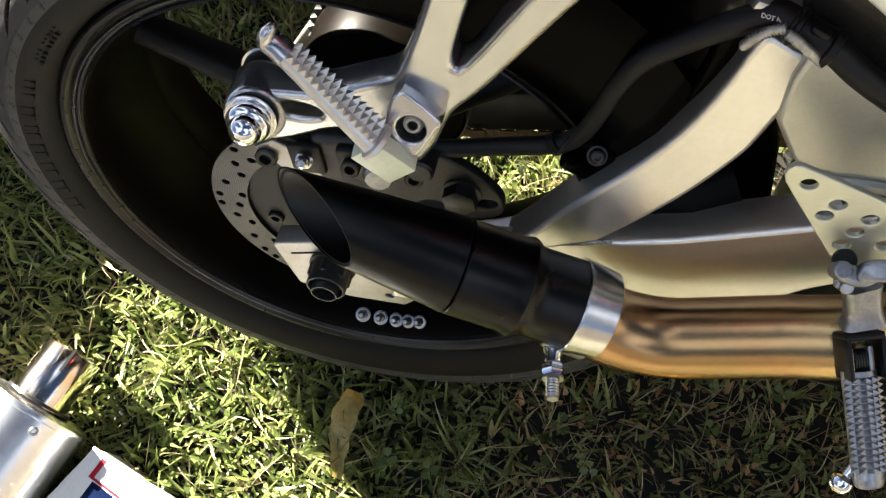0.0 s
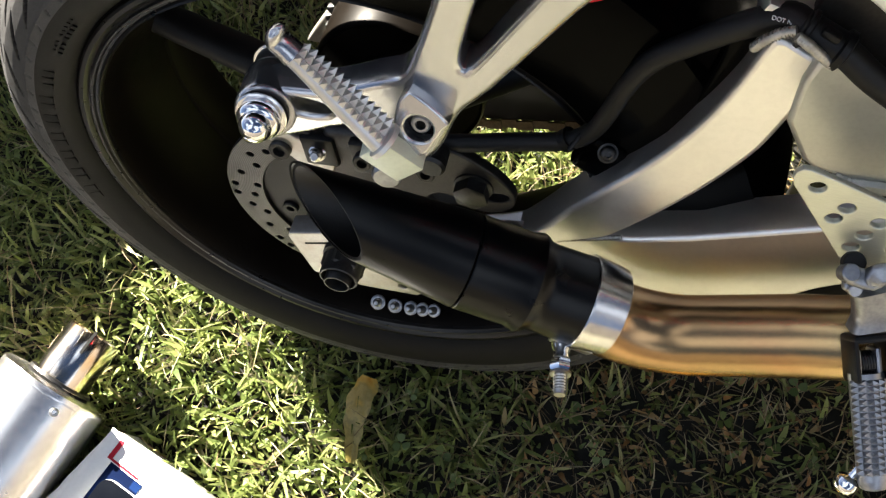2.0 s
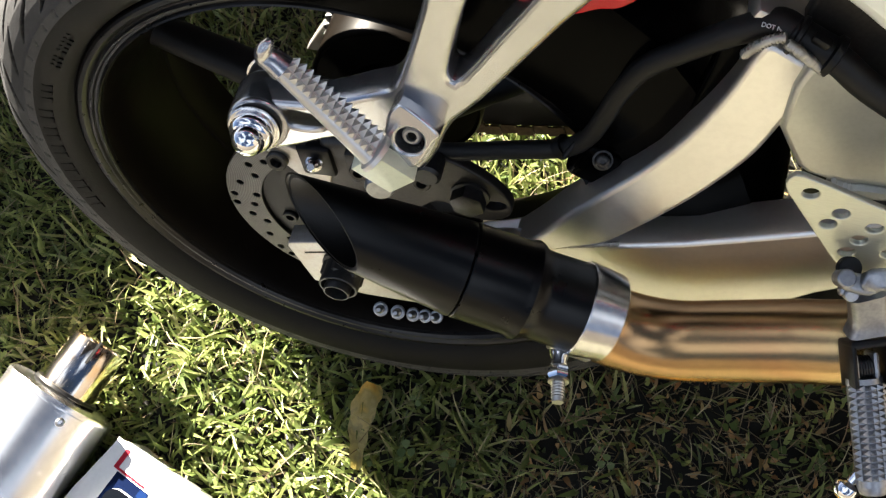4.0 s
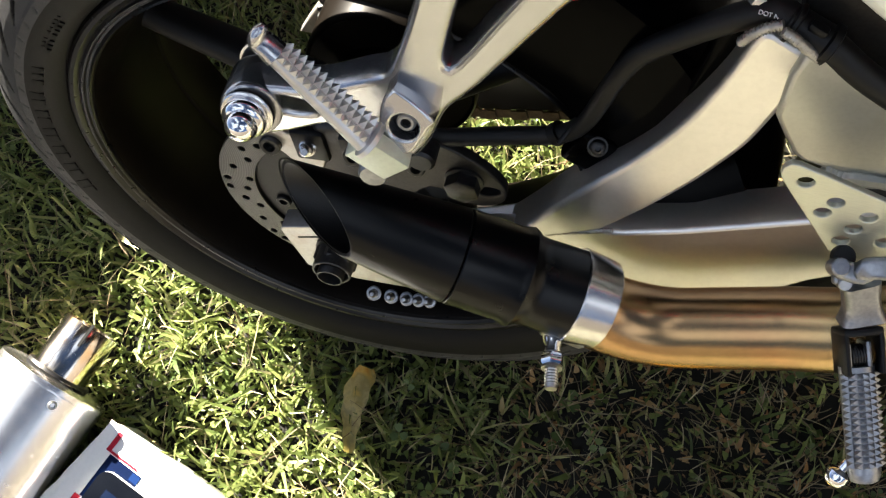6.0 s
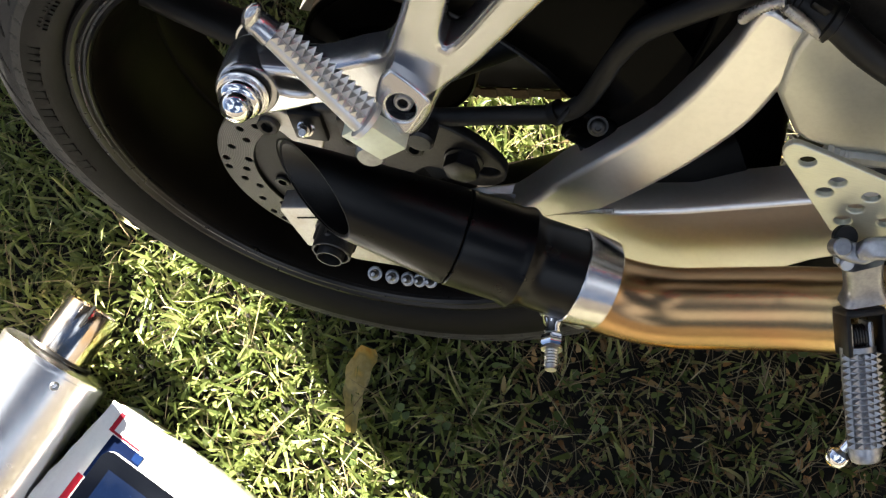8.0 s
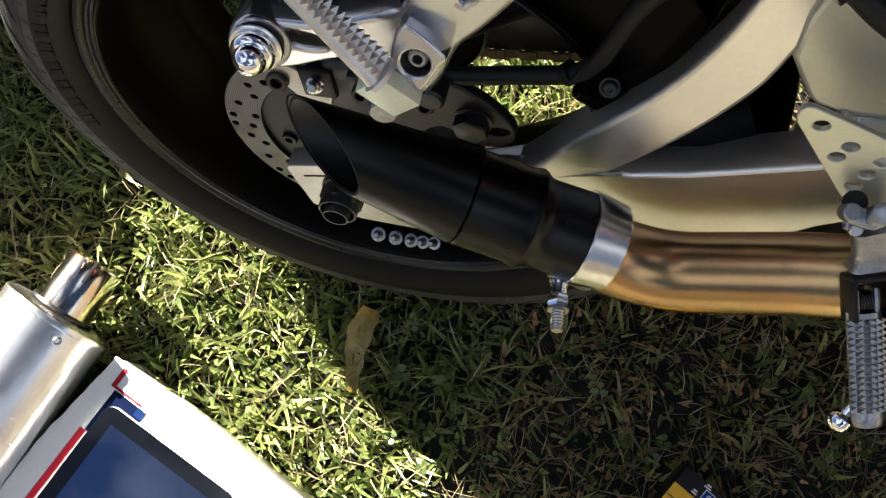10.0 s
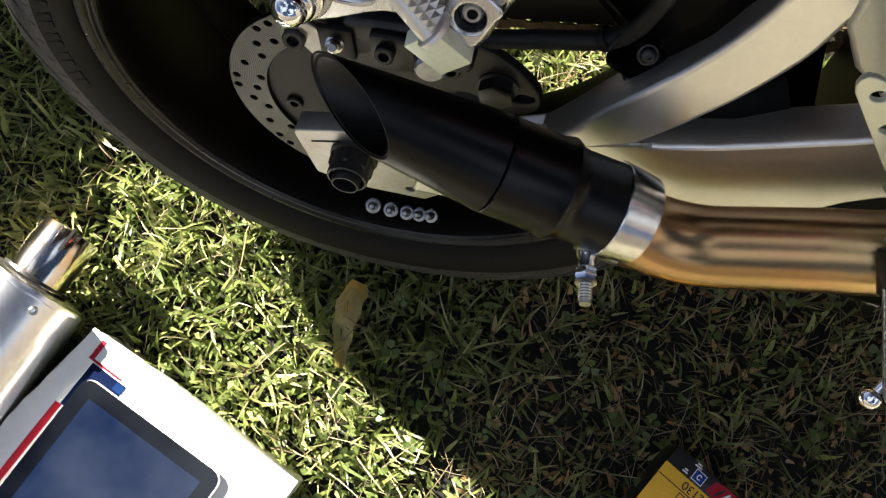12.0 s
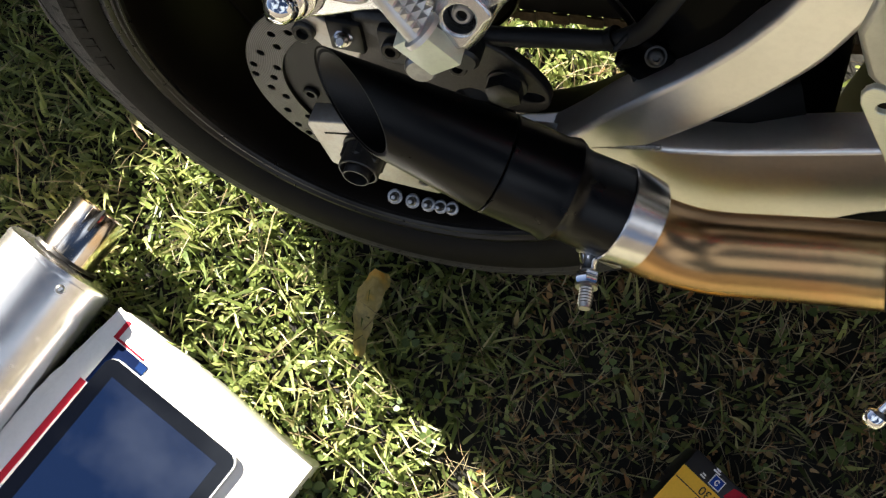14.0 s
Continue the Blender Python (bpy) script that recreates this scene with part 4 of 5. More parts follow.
def stretch_frame(a, b, facing):
    """Axes of a bar from a to b: along, across, and out towards facing."""
    d = (b - a).normalized()
    n = (facing - d * facing.dot(d)).normalized()
    return d, n.cross(d), n


def peg(a, b, facing, w0, w1, thick):
    d, w, n = stretch_frame(a, b, facing)
    line = [a + (b - a) * (i / 10) for i in range(11)]
    return sweep(line, lambda t: block_section(thick, w0 + (w1 - w0) * t, 0.0044, 6), w)


def teeth_on(a, b, facing, rows, cols, w0, w1, lift, high, start=0.06, end=0.94, curl=0.0):
    """Rows of small pyramids on a peg's face, which may curl over across the peg."""
    d, w, n = stretch_frame(a, b, facing)
    ln = (b - a).length
    bm = bmesh.new()
    for i in range(rows):
        t = start + (end - start) * (i + 0.5) / rows
        wide = w0 + (w1 - w0) * t
        dl, dw = ln * (end - start) / rows / 2 * 0.98, wide / cols / 2 * 0.98
        for k in range(cols):
            s = (k + 0.5) / cols - 0.5
            bend = curl * s
            out, side = n * math.cos(bend) + w * math.sin(bend), w * math.cos(bend) - n * math.sin(bend)
            round_r = wide / (2 * math.sin(curl / 2)) if curl else 0.0
            c = a + d * (ln * t) + (n * (lift - round_r) + out * round_r if curl else w * (wide * s) + n * lift)
            base = [bm.verts.new(c + d * (sx * dl) + side * (sy * dw)) for sx, sy in ((-1, -1), (1, -1), (1, 1), (-1, 1))]
            top = bm.verts.new(c + out * high)
            bm.faces.new(base)
            for p, q in zip(base, base[1:] + base[:1]):
                bm.faces.new((p, q, top))
    return bm


P0, P1 = Vector((0.0580, -0.1990, 0.2420)), Vector((0.0045, -0.1880, 0.2870))
FACE = (-AHEAD + RIGHT * 0.5 - DOWN * 0.45).normalized()
ACROSS = stretch_frame(P0, P1, FACE)[1]
ACROSS = ACROSS * math.copysign(1, ACROSS.dot(RIGHT - DOWN))
rear_peg = part("passenger_footpeg", peg(P0 + ACROSS * 0.0007, P1 + ACROSS * 0.0004, FACE, 0.0202, 0.0122, 0.0095), PEGALLOY, moto, "folded-up alloy passenger footpeg with pyramid teeth")
part("peg_teeth", teeth_on(P0 + ACROSS * 0.0014, P1 + ACROSS * 0.0006, FACE, 14, 3, 0.0176, 0.0108, 0.0046, 0.0044, 0.03, 0.88, 0.9), PEGALLOY, rear_peg, "", 0)
PA, PW, PN = stretch_frame(P0, P1, FACE)
part("peg_flange", sweep([P0 - PA * 0.0030, P0 - PA * 0.0022, P0 + PA * 0.0004, P0 + PA * 0.0012], lambda t: [(a * 0.0086 * (1 - 0.5 * (2 * t - 1) ** 4 * 0.4), b * 0.0118 * (1 - 0.5 * (2 * t - 1) ** 4 * 0.4)) for a, b in ring_section(1, 28)], PW), PEGALLOY, rear_peg, "rounded flange at the peg's root")
hook = curved([P0 + (P1 - P0) * 0.88, P0 + (P1 - P0) * 0.97, Vector((0.0022, -0.1880, 0.2885)), Vector((0.0030, -0.1880, 0.2930)), Vector((0.0062, -0.1870, 0.2985))], 9)
part("peg_hook", sweep(hook, lambda t: [(a * (0.006 - 0.002 * t) * (1 - t ** 6) ** 0.5, b * (0.0075 - 0.002 * t) * (1 - t ** 6) ** 0.5) for a, b in ring_section(1.02, 16)], stretch_frame(P0, P1, FACE)[1]), CAST, rear_peg)
ex = (RIGHT * 67 + DOWN * 40 + AHEAD * 50).normalized()
ey = (-RIGHT * 48 + DOWN * 18 + AHEAD * 50)
ey = (ey - ex * ey.dot(ex)).normalized()
ez = ex.cross(ey)
if ez.dot(AHEAD) > 0:
    ey, ez = -ey, -ez
turn = Matrix((ex, ez.cross(ex), ez)).transposed().to_4x4()
part("peg_block", box((0.0275, 0.0210, 0.0100), Matrix.Translation(Vector((0.0620, -0.2000, 0.2259)) - ez * 0.004) @ turn, 0.0007), BLOCKPAINT, bracket, "pale machined block under the footpeg")
part("peg_pivot", turned([(0, 0.008), (0.004, 0.0085), (0.010, 0.0085), (0.012, 0.007)], Vector((0.0585, -0.1925, 0.2230)) + AHEAD * 0.014 + DOWN * 0.004, (0.1, -0.9, 0.1), 24), PEGDARK, bracket)

# black hose with its clip, and the thicker hose and joint above the swingarm
part("brake_hose", tube([(0.030, -0.100, 0.112), (0.070, -0.100, 0.119), (0.114, -0.100, 0.135), (0.1505, -0.100, 0.1489), (0.1644, -0.100, 0.1650), (0.1716, -0.100, 0.1893), (0.1769, -0.100, 0.2123), (0.1869, -0.100, 0.2352), (0.2044, -0.100, 0.2535), (0.2248, -0.100, 0.2717), (0.2435, -0.1005, 0.2840), (0.2530, -0.105, 0.2842)], lambda t: 0.0063 + 0.0026 * t ** 4, 20, 6), HOSE, moto, "thick black rubber hose")
part("hose_band", pipe([(0, 0.0062), (0, 0.0078), (0.006, 0.0078), (0.006, 0.0062)], (0.1485, -0.100, 0.1475), (0.014, 0, 0.018), 24), PLASTIC, moto)
part("hose_clip", tube([(0.152, -0.112, 0.155), (0.158, -0.1015, 0.161), (0.160, -0.090, 0.155), (0.158, -0.090, 0.140), (0.165, -0.098, 0.128), (0.172, -0.104, 0.120)], 0.0016, 8, 5), PLASTIC, moto)
big = part("breather_hose", tube([(0.2524, -0.106, 0.2847), (0.263, -0.109, 0.2823), (0.277, -0.113, 0.2785), (0.302, -0.119, 0.266), (0.370, -0.124, 0.236)], 0.0078, 22, 6), HOSE, moto, "thick black hose with a plastic joint")
JOINT = Vector((0.2524, -0.1060, 0.2847))
jd = Vector((0.0214, -0.0060, -0.0048)).normalized()
part("hose_joint", turned([(0, 0.0085), (0.001, 0.0105), (0.003, 0.0108), (0.004, 0.0092), (0.020, 0.0092), (0.021, 0.0112), (0.0245, 0.0112), (0.0255, 0.0090)], JOINT, jd, 28), PLASTIC, big)
part("joint_collar", turned([(0, 0.0078), (0.001, 0.0088), (0.006, 0.0088), (0.007, 0.0078)], JOINT - jd * 0.002, jd, 28), PLASTIC, big)
part("joint_latch", box((0.010, 0.006, 0.005), Matrix.Translation(JOINT + jd * 0.012 - AHEAD * 0.0095) @ jd.to_track_quat("X", "Z").to_matrix().to_4x4(), 0.0015), PLASTIC, big)
words = text_mesh("DOT N", 0.0033)
n_ = -AHEAD
x_ = (RIGHT * 0.96 + DOWN * 0.27).normalized()
x_ = (x_ - n_ * x_.dot(n_)).normalized()
words.transform(Matrix.Translation(Vector((0.2398, -0.1068, 0.2902)) + DOWN * 0.0028) @ Matrix((x_, n_.cross(x_), n_)).transposed().to_4x4())
part("hose_lettering", words, WHITEINK, big, "small white lettering", 0)


# black mudguard over the tyre, with side skirt and bolt
def hugger():
    bm = bmesh.new()
    loops = []
    for k in range(25):
        a = radians(8 + 100 * k / 24)
        loop = []
        for y, r in ((-0.1005, 0.236), (-0.1010, 0.280), (-0.094, 0.312), (-0.06, 0.328), (0, 0.334), (0.06, 0.328), (0.092, 0.312), (0.098, 0.292), (0.094, 0.290), (0.088, 0.308), (0.058, 0.324), (0, 0.330), (-0.058, 0.324), (-0.090, 0.308), (-0.0975, 0.280), (-0.0975, 0.236)):
            near = 0.97 + 0.03 * min(1.0, max(0.0, (k - 7) / 4))
            loop.append(Vector((near * r * math.cos(a), y, near * r * math.sin(a))))
        loops.append(loop)
    return rings(bm, loops)


guard = part("mudguard", hugger(), GLOSSBLACK, moto, "glossy black plastic rear mudguard")
part("mudguard_stay", sweep(curved([(0.1801, -0.090, 0.1027), (0.1974, -0.090, 0.1334), (0.2121, -0.090, 0.1663), (0.2230, -0.090, 0.1995), (0.2276, -0.090, 0.2280), (0.2289, -0.090, 0.2489), (0.2286, -0.090, 0.2659)], 6), lambda t: block_section(0.015, 0.012, 0.0045, 5)), GLOSSBLACK, guard)
part("mudguard_tab", box((0.026, 0.014, 0.034), pose(0.172, -0.098, 0.140, 0, 25, 0), 0.005, 3), GLOSSBLACK, guard)
part("mudguard_bolt", turned([(0, 0.0066), (0.0016, 0.0066), (0.0020, 0.0054), (0.0040, 0.0048), (0.0052, 0.0036), (0.0055, 0.0020), (0.0040, 0.0018)], (0.1765, -0.1055, 0.1520), (0.1, -0.8, 0.6), 24), DARKSTEEL, guard, "blue-grey steel button bolt")

# frame plate, heel plate, rider's footpeg
frame_plate = part("frame_plate", plate([(0.2645, 0.2238), (0.2620, 0.256), (0.2640, 0.272), (0.2752, 0.2769), (0.3106, 0.2572), (0.345, 0.240), (0.440, 0.215), (0.440, 0.193), (0.3400, 0.1900), (0.3140, 0.1852), (0.2911, 0.1895), (0.2836, 0.1946), (0.2740, 0.2090)],
     -0.116, -0.104, (), 0.004, False), PLATE, moto, "grey-green satin alloy frame plate")
part("frame_seam", sweep(curved([(0.304, -0.1165, 0.1872), (0.3140, -0.1170, 0.1850), (0.3260, -0.1175, 0.1872), (0.360, -0.1175, 0.1900)], 8), lambda t: ring_section(0.004 + 0.0008 * abs(math.sin(t * 24)), 8)), PLATE, frame_plate)
part("pivot_plate", plate([(0.302, 0.187), (0.440, 0.196), (0.440, 0.070), (0.375, 0.090), (0.340, 0.140), (0.316, 0.172)], -0.108, -0.099, (), 0.002, False), DARKSTEEL, frame_plate, "dark inner plate round the swingarm pivot")
heel = part("heel_plate", plate([(0.2705, 0.2255), (0.2682, 0.2310), (0.2684, 0.2360), (0.2708, 0.2395), (0.2750, 0.2398), (0.2900, 0.2355), (0.3250, 0.2240), (0.4000, 0.2040), (0.4100, 0.1930), (0.3600, 0.1860), (0.3435, 0.1757), (0.3380, 0.1700), (0.3330, 0.1676), (0.3206, 0.1675), (0.3146, 0.1702)], -0.159, -0.155,
     [(x - 0.0016, z + 0.0022, 0.0045) for x, z in ((0.284, 0.225), (0.304, 0.213), (0.301, 0.202), (0.324, 0.206), (0.321, 0.193), (0.319, 0.180), (0.342, 0.199), (0.340, 0.186))], 0.0008, False), BRUSHED, moto,
     "brushed alloy heel plate drilled with round holes")
part("frame_spar", plate([(0.240, 0.350), (0.251, 0.3432), (0.257, 0.3403), (0.268, 0.3339), (0.2785, 0.3272), (0.289, 0.3217), (0.320, 0.310), (0.360, 0.299), (0.500, 0.290), (0.500, 0.42), (0.300, 0.45)], -0.142, -0.110, (), 0.006), PALE, moto, "pale satin alloy frame spar")

part("frame_inner", plate([(0.256, 0.282), (0.262, 0.345), (0.500, 0.310), (0.500, 0.200), (0.300, 0.240)], -0.098, -0.088, (), 0.002, False), DULL, moto)
H0, H1 = Vector((0.3490, -0.2040, 0.1260)), Vector((0.3680, -0.2540, 0.0920))
foot = part("footpeg_mount", sweep(curved([(0.3330, -0.174, 0.1700), (0.3385, -0.178, 0.1581), (0.3418, -0.181, 0.1510), (0.3440, -0.184, 0.1455)], 6), lambda t: block_section(0.016, 0.0215 + 0.0050 * t - 0.004 * math.sin(math.pi * t), 0.0050, 5), RIGHT), PEGDARK, moto, "worn grey alloy footpeg mount")
TOP = (-AHEAD - DOWN * 0.12).normalized()
d_, w_, u_ = stretch_frame(H0, H1, TOP)
for aside in (-0.0082, 0.0122):
    part("clevis_cheek", box((0.026, 0.0034, 0.020), Matrix.Translation(H0 - d_ * 0.008 + w_ * aside) @ Matrix((d_, w_, u_)).transposed().to_4x4(), 0.0018), PLASTIC, foot)
part("clevis_bridge", box((0.0050, 0.0236, 0.020), Matrix.Translation(H0 - d_ * 0.0205 + w_ * 0.0020) @ Matrix((d_, w_, u_)).transposed().to_4x4(), 0.0018), PLASTIC, foot)
coil = []
for k in range(61):
    a = k / 60 * 5 * 2 * math.pi
    coil.append(H0 - d_ * 0.006 + w_ * (0.008 * (k / 60) - 0.004) + d_ * (0.0062 * math.cos(a)) + u_ * (0.0062 * math.sin(a)))
part("return_spring", sweep(coil, lambda t: ring_section(0.0009, 6), (0.3, 0.5, 0.8)), DARKSTEEL, foot)
for sgn in (-1, 1):
    part("clevis_ear", box((0.016, 0.0040, 0.014), Matrix.Translation(H0 - d_ * 0.007 + w_ * (0.0060 * sgn - 0.0006)) @ Matrix((d_, w_, u_)).transposed().to_4x4(), 0.002), PEGDARK, foot)
front_peg = part("rider_footpeg", sweep([H0 + (H1 - H0) * (k / 10) for k in range(11)], lambda t: [(a * 0.0078, b * (0.0105 - 0.0010 * t)) for a, b in ring_section(1, 24)], w_), PEGDARK, moto, "worn grey alloy rider footpeg with pyramid teeth")
for slant in (-70, -42, -14, 14, 42, 70):
    out = u_ * math.cos(radians(slant)) + w_ * math.sin(radians(slant))
    reach = 1 / math.hypot(math.cos(radians(slant)) / 0.0078, math.sin(radians(slant)) / 0.0102)
    part("peg_teeth", teeth_on(H0, H1, out, 15, 1, 0.0053, 0.0047, reach - 0.0004, 0.0031, 0.05, 0.94), PEGDARK, front_peg, "", 0)
part("peg_end", sweep([H1 - d_ * 0.002, H1 + d_ * 0.002, H1 + d_ * 0.005, H1 + d_ * 0.006], lambda t: [(a * (0.0075 - 0.003 * t * t), b * (0.0098 - 0.004 * t * t)) for a, b in ring_section(1, 20)], w_), PEGDARK, front_peg)
FE = H1 - w_ * 0.008 - u_ * 0.006 + RIGHT * 0.0035 + DOWN * 0.003
part("feeler_bolt", turned([(0, 0.0030), (0.008, 0.0030), (0.009, 0.0052), (0.0105, 0.0070), (0.014, 0.0074), (0.0175, 0.0062), (0.0195, 0.0035), (0.020, 0.0008)], FE - d_ * 0.010, (d_ - w_ * 0.8 - u_ * 0.3), 20), CHROME, front_peg, "rounded chrome feeler bolt")
pedal = part("brake_pedal_link", sweep(curved([(0.3170, -0.175, 0.1790), (0.3240, -0.175, 0.1775), (0.3310, -0.175, 0.1785), (0.3400, -0.175, 0.1880), (0.42, -0.172, 0.200)], 6),
              lambda t: block_section(0.0105 + 0.003 * t, 0.0090, 0.0030), -AHEAD), PEGDARK, moto, "worn grey brake pedal linkage with a round pivot")
part("link_eye", turned([(0, 0.0050), (0.0008, 0.0052), (0.0092, 0.0052), (0.010, 0.0044)], Vector((0.3172, -0.175, 0.1800)) + AHEAD * 0.005, -AHEAD, 28), PEGDARK, pedal)
part("link_pin", turned([(0, 0.0040), (0.006, 0.0040), (0.0068, 0.0034)], Vector((0.3235, -0.1755, 0.1680)), (-AHEAD + DOWN * 0.35), 24), STEEL, pedal, "round steel pivot pin")
part("link_fork", box((0.0130, 0.0085, 0.0060), Matrix.Translation(Vector((0.3240, -0.1745, 0.1705))) @ Matrix((RIGHT, -DOWN, -AHEAD)).transposed().to_4x4(), 0.0020, 3), PEGDARK, pedal)
part("rubber_ring", turned([(0, 0.0066), (0.004, 0.0066), (0.005, 0.0058)], Vector((0.3205, -0.172, 0.1870)) + AHEAD * 0.010, -AHEAD, 28), HOSE, pedal)


# red tail, and unseen blocks above and ahead that cast the machine's shade
def tail():
    bm = bmesh.new()
    loops = []
    line = curved([(0.36, 0, 0.47), (0.22, 0, 0.455), (0.10, 0, 0.47), (-0.10, 0, 0.54), (-0.32, 0, 0.62)], 6)
    for i, p in enumerate(line):
        t = i / (len(line) - 1)
        w, h = 0.120 - 0.05 * t, 0.100 - 0.04 * t
        loops.append([p + Vector((0, w * math.copysign(abs(math.cos(a)) ** 0.7, math.cos(a)), h * math.copysign(abs(math.sin(a)) ** 0.8, math.sin(a)))) for a in (2 * math.pi * k / 36 for k in range(36))])
    return rings(bm, loops)


part("tail_fairing", tail(), RED, moto, "glossy red tail fairing")
# unseen box, set low to keep the sun off the footpeg bracket
part("undertray_sun_block", box((0.78, 0.20, 0.11), pose(-0.03, 0, 0.425, 0, 8, 0), 0.03, 3), PLASTIC, moto)
# unseen bulk added for its shade; its black deepens the gap behind the arm
part("engine", box((0.42, 0.36, 0.42), pose(0.70, 0.0, 0.11, 0, -10, 0), 0.05, 4), INSIDE, moto, "plain dark block added for the unseen engine")
# two dark blocks added to stop sun slivers reaching the lawn
part("sump_sun_block", box((0.24, 0.18, 0.27), pose(0.48, 0.01, 0.0), 0.02, 3), INSIDE, moto)
part("linkage_sun_block", box((0.06, 0.08, 0.13), pose(0.37, 0.045, -0.185), 0.01, 2), INSIDE, moto)
# plain black bar added over the lower chain run
part("black_bar_over_chain", box((0.22, 0.020, 0.050), pose(0.17, 0.092, -0.0235, 0, -15, 0), 0.005, 2), PLASTIC, moto)
part("tail_side_panel", plate([(0.092, 0.375), (0.108, 0.340), (0.1210, 0.3230), (0.1330, 0.3205), (0.1440, 0.3225), (0.1540, 0.3280), (0.1690, 0.3360), (0.195, 0.378), (0.230, 0.430), (0.160, 0.460), (0.100, 0.450)], -0.160, -0.140, (), 0.001), RED, moto)
part("fuel_tank", box((0.46, 0.32, 0.24), pose(0.60, 0.0, 0.56, 0, 8, 0), 0.09, 5), RED, moto)


# ---- removed silencer lying on the grass ----
old = tagged(new("old_silencer"), "polished stainless original silencer lying on the grass", "silencer")
old.matrix_world = Matrix.Identity(4)
OA, OB = Vector((-0.283, -0.206, 0.069)), Vector((-0.306, -0.272, 0.069))
od = (OB - OA).normalized()
sleeve = part("inlet_tube", pipe([(0.0, 0.0290), (0.001, 0.0296), (0.062, 0.0296), (0.062, 0.0280), (0.001, 0.0280)], OA, od), STAINED, old, "slotted inlet tube stained gold by heat")
part("inlet_slot", box((0.003, 0.0016, 0.026), Matrix.Translation(OA + od * 0.012 + Vector((0.012, -0.001, 0.0272))) @ od.to_track_quat("Z", "Y").to_matrix().to_4x4(), 0.0), INSIDE, sleeve)
part("end_cap", pipe([(0.0600, 0.0300), (0.0600, 0.0330), (0.0615, 0.0380), (0.0625, 0.0580), (0.0635, 0.0600), (0.068, 0.0608), (0.070, 0.0606), (0.070, 0.0300)], OA, od, 56), POLISHED, old)
part("end_ring", pipe([(0.0565, 0.0300), (0.0560, 0.0345), (0.0590, 0.0352), (0.0595, 0.0300)], OA, od, 48), DARKSTEEL, old)
part("can_body", turned([(0.070, 0.0600), (0.072, 0.0602), (0.46, 0.0602), (0.462, 0.058)], OA, od, 72), POLISHED, old)
sw = (Vector((0, 0, 1)) - od * od.z).normalized()
sp = od.cross(sw)
part("band_screw", socket_bolt(OA + od * 0.080 + (sw * 0.80 - sp * 0.60).normalized() * 0.0600, sw * 0.80 - sp * 0.60, 0.0045, 0.0028), STEEL, old)

# ---- white mailing box with red and blue print, and the tablet on it ----
BU, BV = Vector((0.931, -0.364, 0)), Vector((-0.364, -0.931, 0))
BOXM = Matrix(((BU.x, BV.x, 0, -0.229), (BU.y, BV.y, 0, -0.294), (BU.z, BV.z, -1, 0.075), (0, 0, 0, 1)))
# in the box's own frame: x along its short edge, y along its long edge, z down from the lid
mail = tagged(new("mailing_box"), "white cardboard mailing box with red and navy stripes on the grass", "box")
mail.matrix_world = BOXM
part("carton", box((0.248, 0.36, 0.071), pose(0.124, 0.18, 0.0355), 0.003), CARD, mail)
part("lid_flap", box((0.250, 0.362, 0.0012), pose(0.1240, 0.1800, -0.0008), 0.0004), CARD, mail)


def side_flap():
    """The lid's crumpled long edge, standing out over the box's side."""
    bm = bmesh.new()
    layers = []
    for down in (0.0, 0.0012):
        rows = []
        for i in range(61):
            y = 0.002 + 0.356 * i / 60
            w = 0.002 + 0.0115 * min(1.0, y / 0.11) + 0.0012 * noise.noise(Vector((y * 60, 4, 0)))
            rows.append([bm.verts.new((0.004 - (0.004 + w) * k / 5, y, -0.0010 + down + 0.0042 * (k / 5) ** 2 + 0.0022 * (k / 5) * noise.noise(Vector((y * 75, k * 0.5, 2))))) for k in range(6)])
        layers.append(rows)
    for rows in layers:
        for a, b in zip(rows, rows[1:]):
            for k in range(5):
                bm.faces.new((a[k], a[k + 1], b[k + 1], b[k]))
    top, low = layers
    for a, b, c, d in zip(top, top[1:], low, low[1:]):
        bm.faces.new((a[5], b[5], d[5], c[5]))
    bmesh.ops.recalc_face_normals(bm, faces=bm.faces)
    return bm


part("side_flap", side_flap(), CARD, mail, "crumpled overhanging edge of the lid")
part("red_stripe", box((0.0052, 0.0190, 0.0004), pose(0.0162, 0.0130, -0.0017), 0), CARDRED, mail)
part("red_stripe", box((0.039, 0.0024, 0.0006), pose(0.0331, 0.0236, -0.0019), 0), CARDRED, mail)
part("navy_stripe", box((0.041, 0.048, 0.0004), pose(0.0405, 0.0500, -0.0017), 0), CARDBLUE, mail)
part("light_stripe", box((0.010, 0.0080, 0.0004), pose(0.0560, 0.0310, -0.0021), 0), CARDLIGHT, mail)
part("red_stripe", box((0.0072, 0.27, 0.0004), pose(0.0182, 0.2096, -0.0017), 0), CARDRED, mail)
tab = tagged(new("tablet"), "black-faced tablet with a white rim lying on the mailing box", "tablet")
tab.matrix_world = BOXM @ pose(0.0245, 0.0375, -0.0020, 0, 0, -0.6)


def rounded(w, h, r, z0, z1, bm=None):
    bm = bm or bmesh.new()
    sec = block_section(w, h, r, 6)
    return rings(bm, [[Vector((a + w / 2, b + h / 2, z)) for a, b in sec] for z in (z0, z1)])


part("shell", rounded(0.1655, 0.214, 0.012, 0.0, -0.0055), TABWHITE, tab).location = (0.0010, 0, 0)
part("bezel", rounded(0.1640, 0.2124, 0.0114, -0.0052, -0.0060), BEZEL, tab).location = (0.0008, 0.0008, 0)
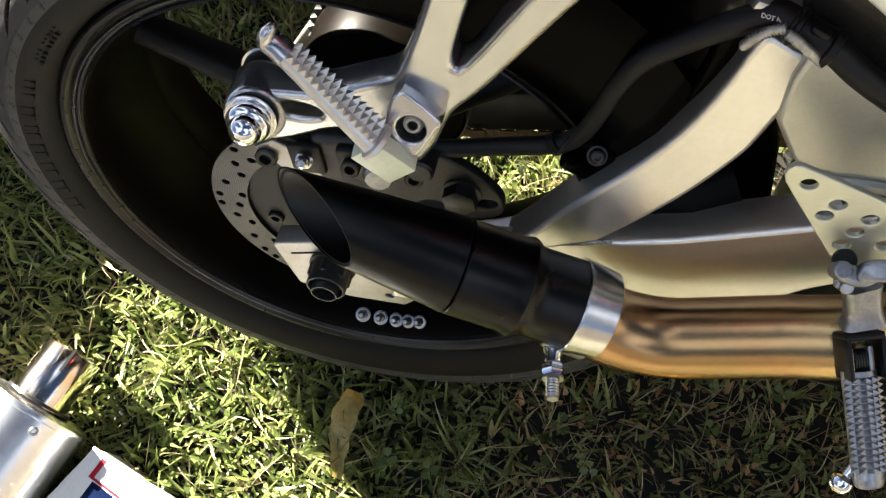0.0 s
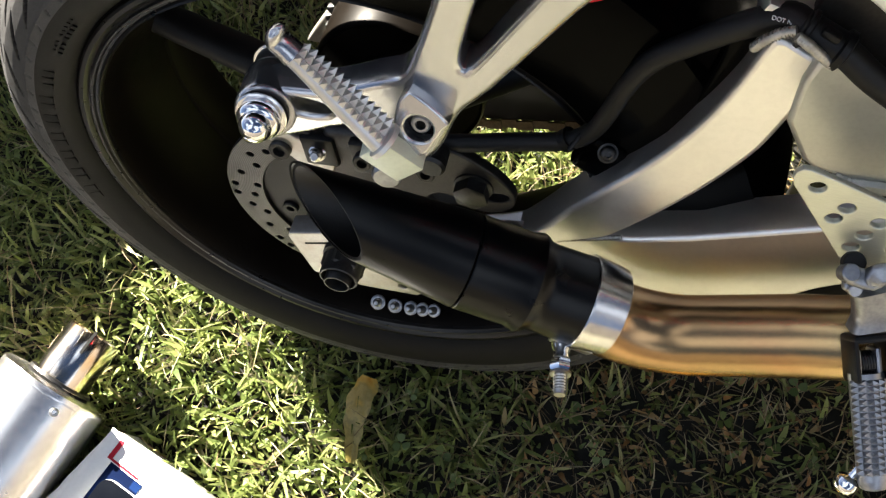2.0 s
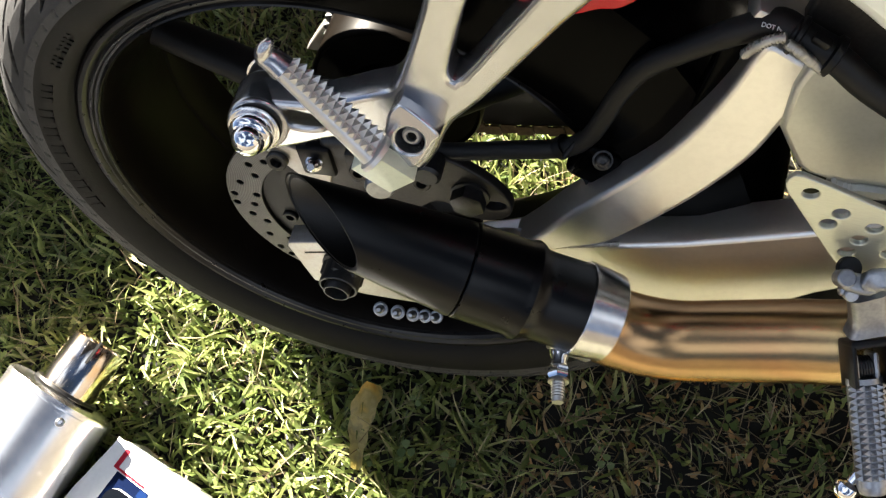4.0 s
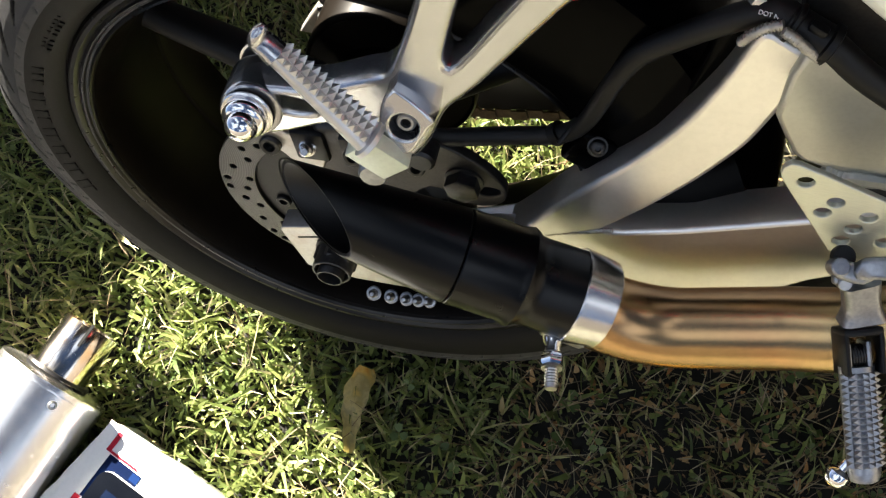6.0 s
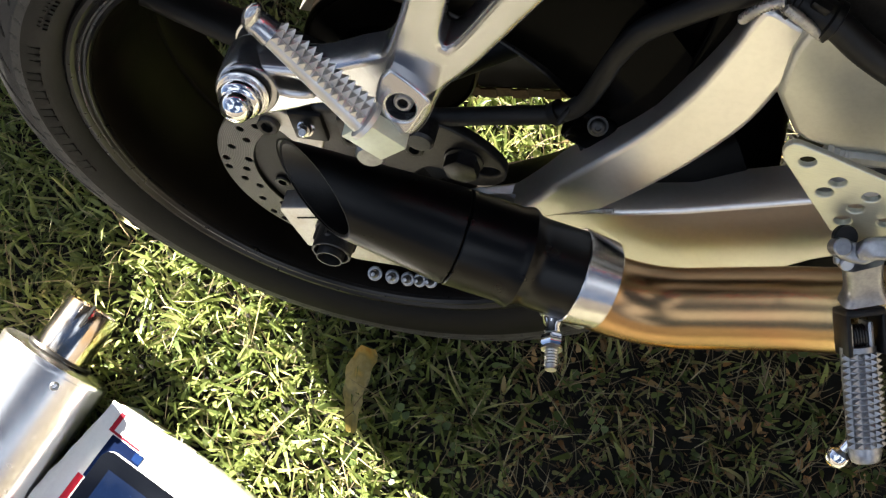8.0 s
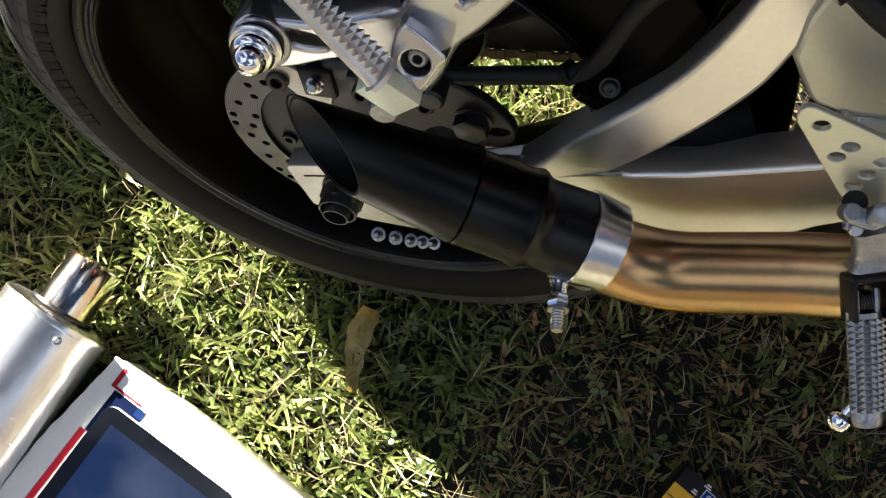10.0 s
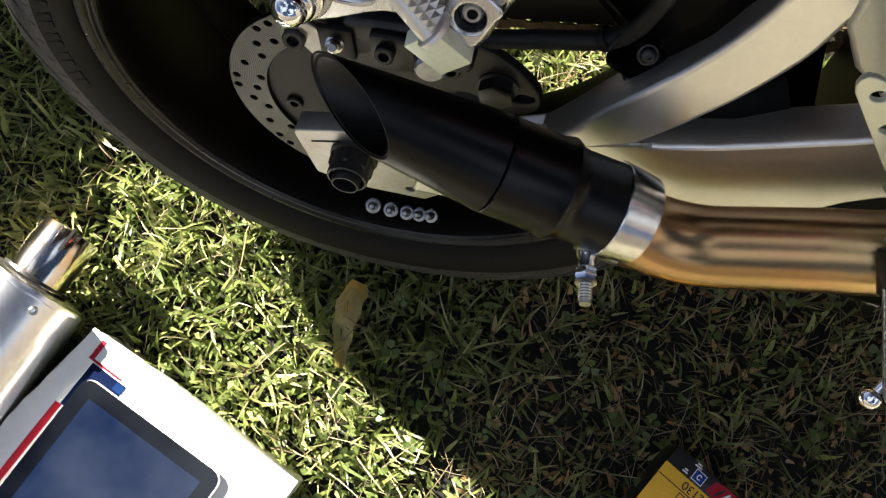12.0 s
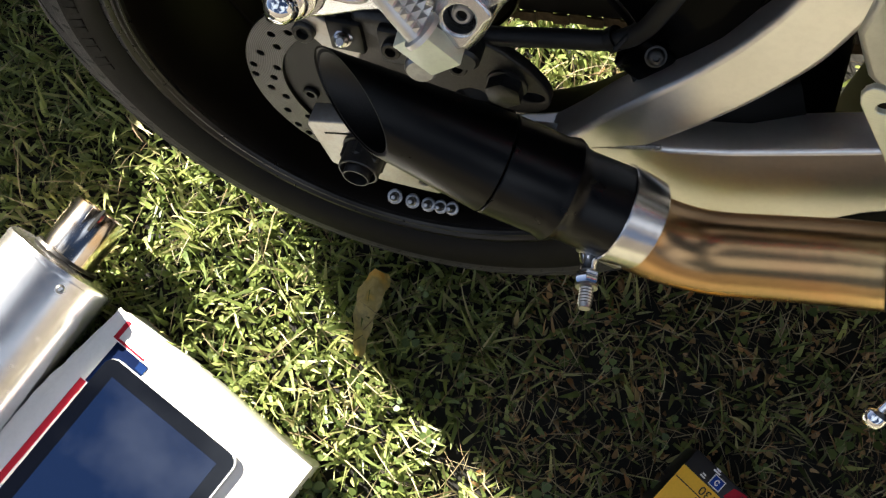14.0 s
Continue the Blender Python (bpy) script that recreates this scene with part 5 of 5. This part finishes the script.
part("screen", rounded(0.1340, 0.1740, 0.0005, -0.0058, -0.0064), GLASS, tab, "dark glass screen reflecting the sky").location = (0.0165, 0.0165, 0)

# ---- yellow and black carton ----
GX, GY = Vector((0.89, -0.455, 0)), Vector((-0.455, -0.89, 0))
pack = tagged(new("parts_carton"), "small yellow and black cardboard carton on the shaded grass", "box")
pack.matrix_world = Matrix(((GX.x, GY.x, 0, 0.346), (GX.y, GY.y, 0, -0.275), (0, 0, -1, 0.060), (0, 0, 0, 1)))
part("carton", box((0.090, 0.130, 0.056), pose(0.045, 0.045, 0.028), 0.002), BLACKCARD, pack)
part("yellow_face", box((0.090, 0.110, 0.0006), pose(0.045, 0.055, -0.0004), 0.0002), YELLOW, pack)
part("ink_line", box((0.088, 0.0010, 0.0004), pose(0.045, 0.0135, -0.0010), 0), INK, pack)
number = text_mesh("2130", 0.0125)
number.transform(pose(0.0385, 0.0068, -0.0012, 180, 0, 180))
part("printed_number", number, INK, pack, "", 0)
for x, w in ((0.0290, 0.0010), (0.0365, 0.0036), (0.0430, 0.0036), (0.0480, 0.0010), (0.0535, 0.0040), (0.0600, 0.0012)):
    part("ink_panel", box((w, 0.014, 0.0004), pose(x, 0.0235, -0.0010), 0), INK, pack)
for x, y, w in ((0.0445, 0.0162, 0.032), (0.0445, 0.0310, 0.032)):
    part("ink_panel", box((w, 0.0009, 0.0004), pose(x, y, -0.0010), 0), INK, pack)
part("white_mark", box((0.0132, 0.0122, 0.0005), pose(0.0345, -0.0082, -0.0004), 0), WHITEINK, pack)
part("blue_mark", box((0.0112, 0.0102, 0.0005), pose(0.0345, -0.0082, -0.0009), 0), BRIGHTBLUE, pack)
part("mark_glyph", plate([(0.0025 * math.cos(a), 0.0032 * math.sin(a)) for a in (0.5 + k * 0.44 for k in range(13))] + [(0.0012 * math.cos(a), 0.0019 * math.sin(a)) for a in (5.78 - k * 0.44 for k in range(13))], 0.0, 0.0003, (), 0, False), WHITEINK, pack).matrix_local = pose(0.0345, -0.0082, -0.0012, 90, 0, 0)
part("red_print", plate([(0.047, 0.0035), (0.050, 0.0160), (0.060, 0.0185), (0.090, 0.0185), (0.090, 0.0010), (0.056, 0.0010)], 0.0, 0.0005, (), 0, False), CARDRED, pack).matrix_local = pose(0, 0, -0.0004, 90, 0, 0)
for k in range(4):
    part("print_slash", box((0.0022, 0.012, 0.0003), pose(0.059 + 0.0068 * k, -0.010, -0.0010, 0, 0, 28), 0), WHITEINK if k % 2 else BLACKCARD, pack)
for k, w in enumerate((0.006, 0.004, 0.008, 0.005)):
    part("print_bar", box((w, 0.0016, 0.0003), pose(0.0205 + 0.0075 * (k // 2), -0.0035 - 0.0125 * (k // 2) - 0.0026 * (k % 2), -0.0004), 0), WHITEINK, pack)


# ---- fallen leaf ----
def fallen_leaf():
    bm = bmesh.new()
    rows = []
    for i in range(15):
        t = i / 14
        w = 0.0118 * math.sin(math.pi * min(1.0, (t * 0.90 + 0.03)) ** 0.62) ** 0.8 * (1.0 - 0.25 * t) + 0.0022
        row = []
        for k in range(7):
            s = k / 3 - 1
            row.append(bm.verts.new((w * s + 0.003 * math.sin(t * 5 - 0.6) + 0.0012 * s * math.sin(t * 23 + s), 0.090 * t, 0.006 * abs(s) ** 1.5 + 0.006 * math.sin(t * 5 + s) + 0.005 * s * t + 0.0015 * math.sin(t * 17 + 3 * s))))
        rows.append(row)
    for a, b in zip(rows, rows[1:]):
        for k in range(6):
            bm.faces.new((a[k], a[k + 1], b[k + 1], b[k]))
    bmesh.ops.solidify(bm, geom=bm.faces[:], thickness=0.0004)
    return bm


fall = tagged(part("fallen_leaf", fallen_leaf(), LEAF), "withered yellow leaf on the grass", "leaf")
fall.matrix_world = pose(0.004, -0.178, 0.036, 0, 0, 180)
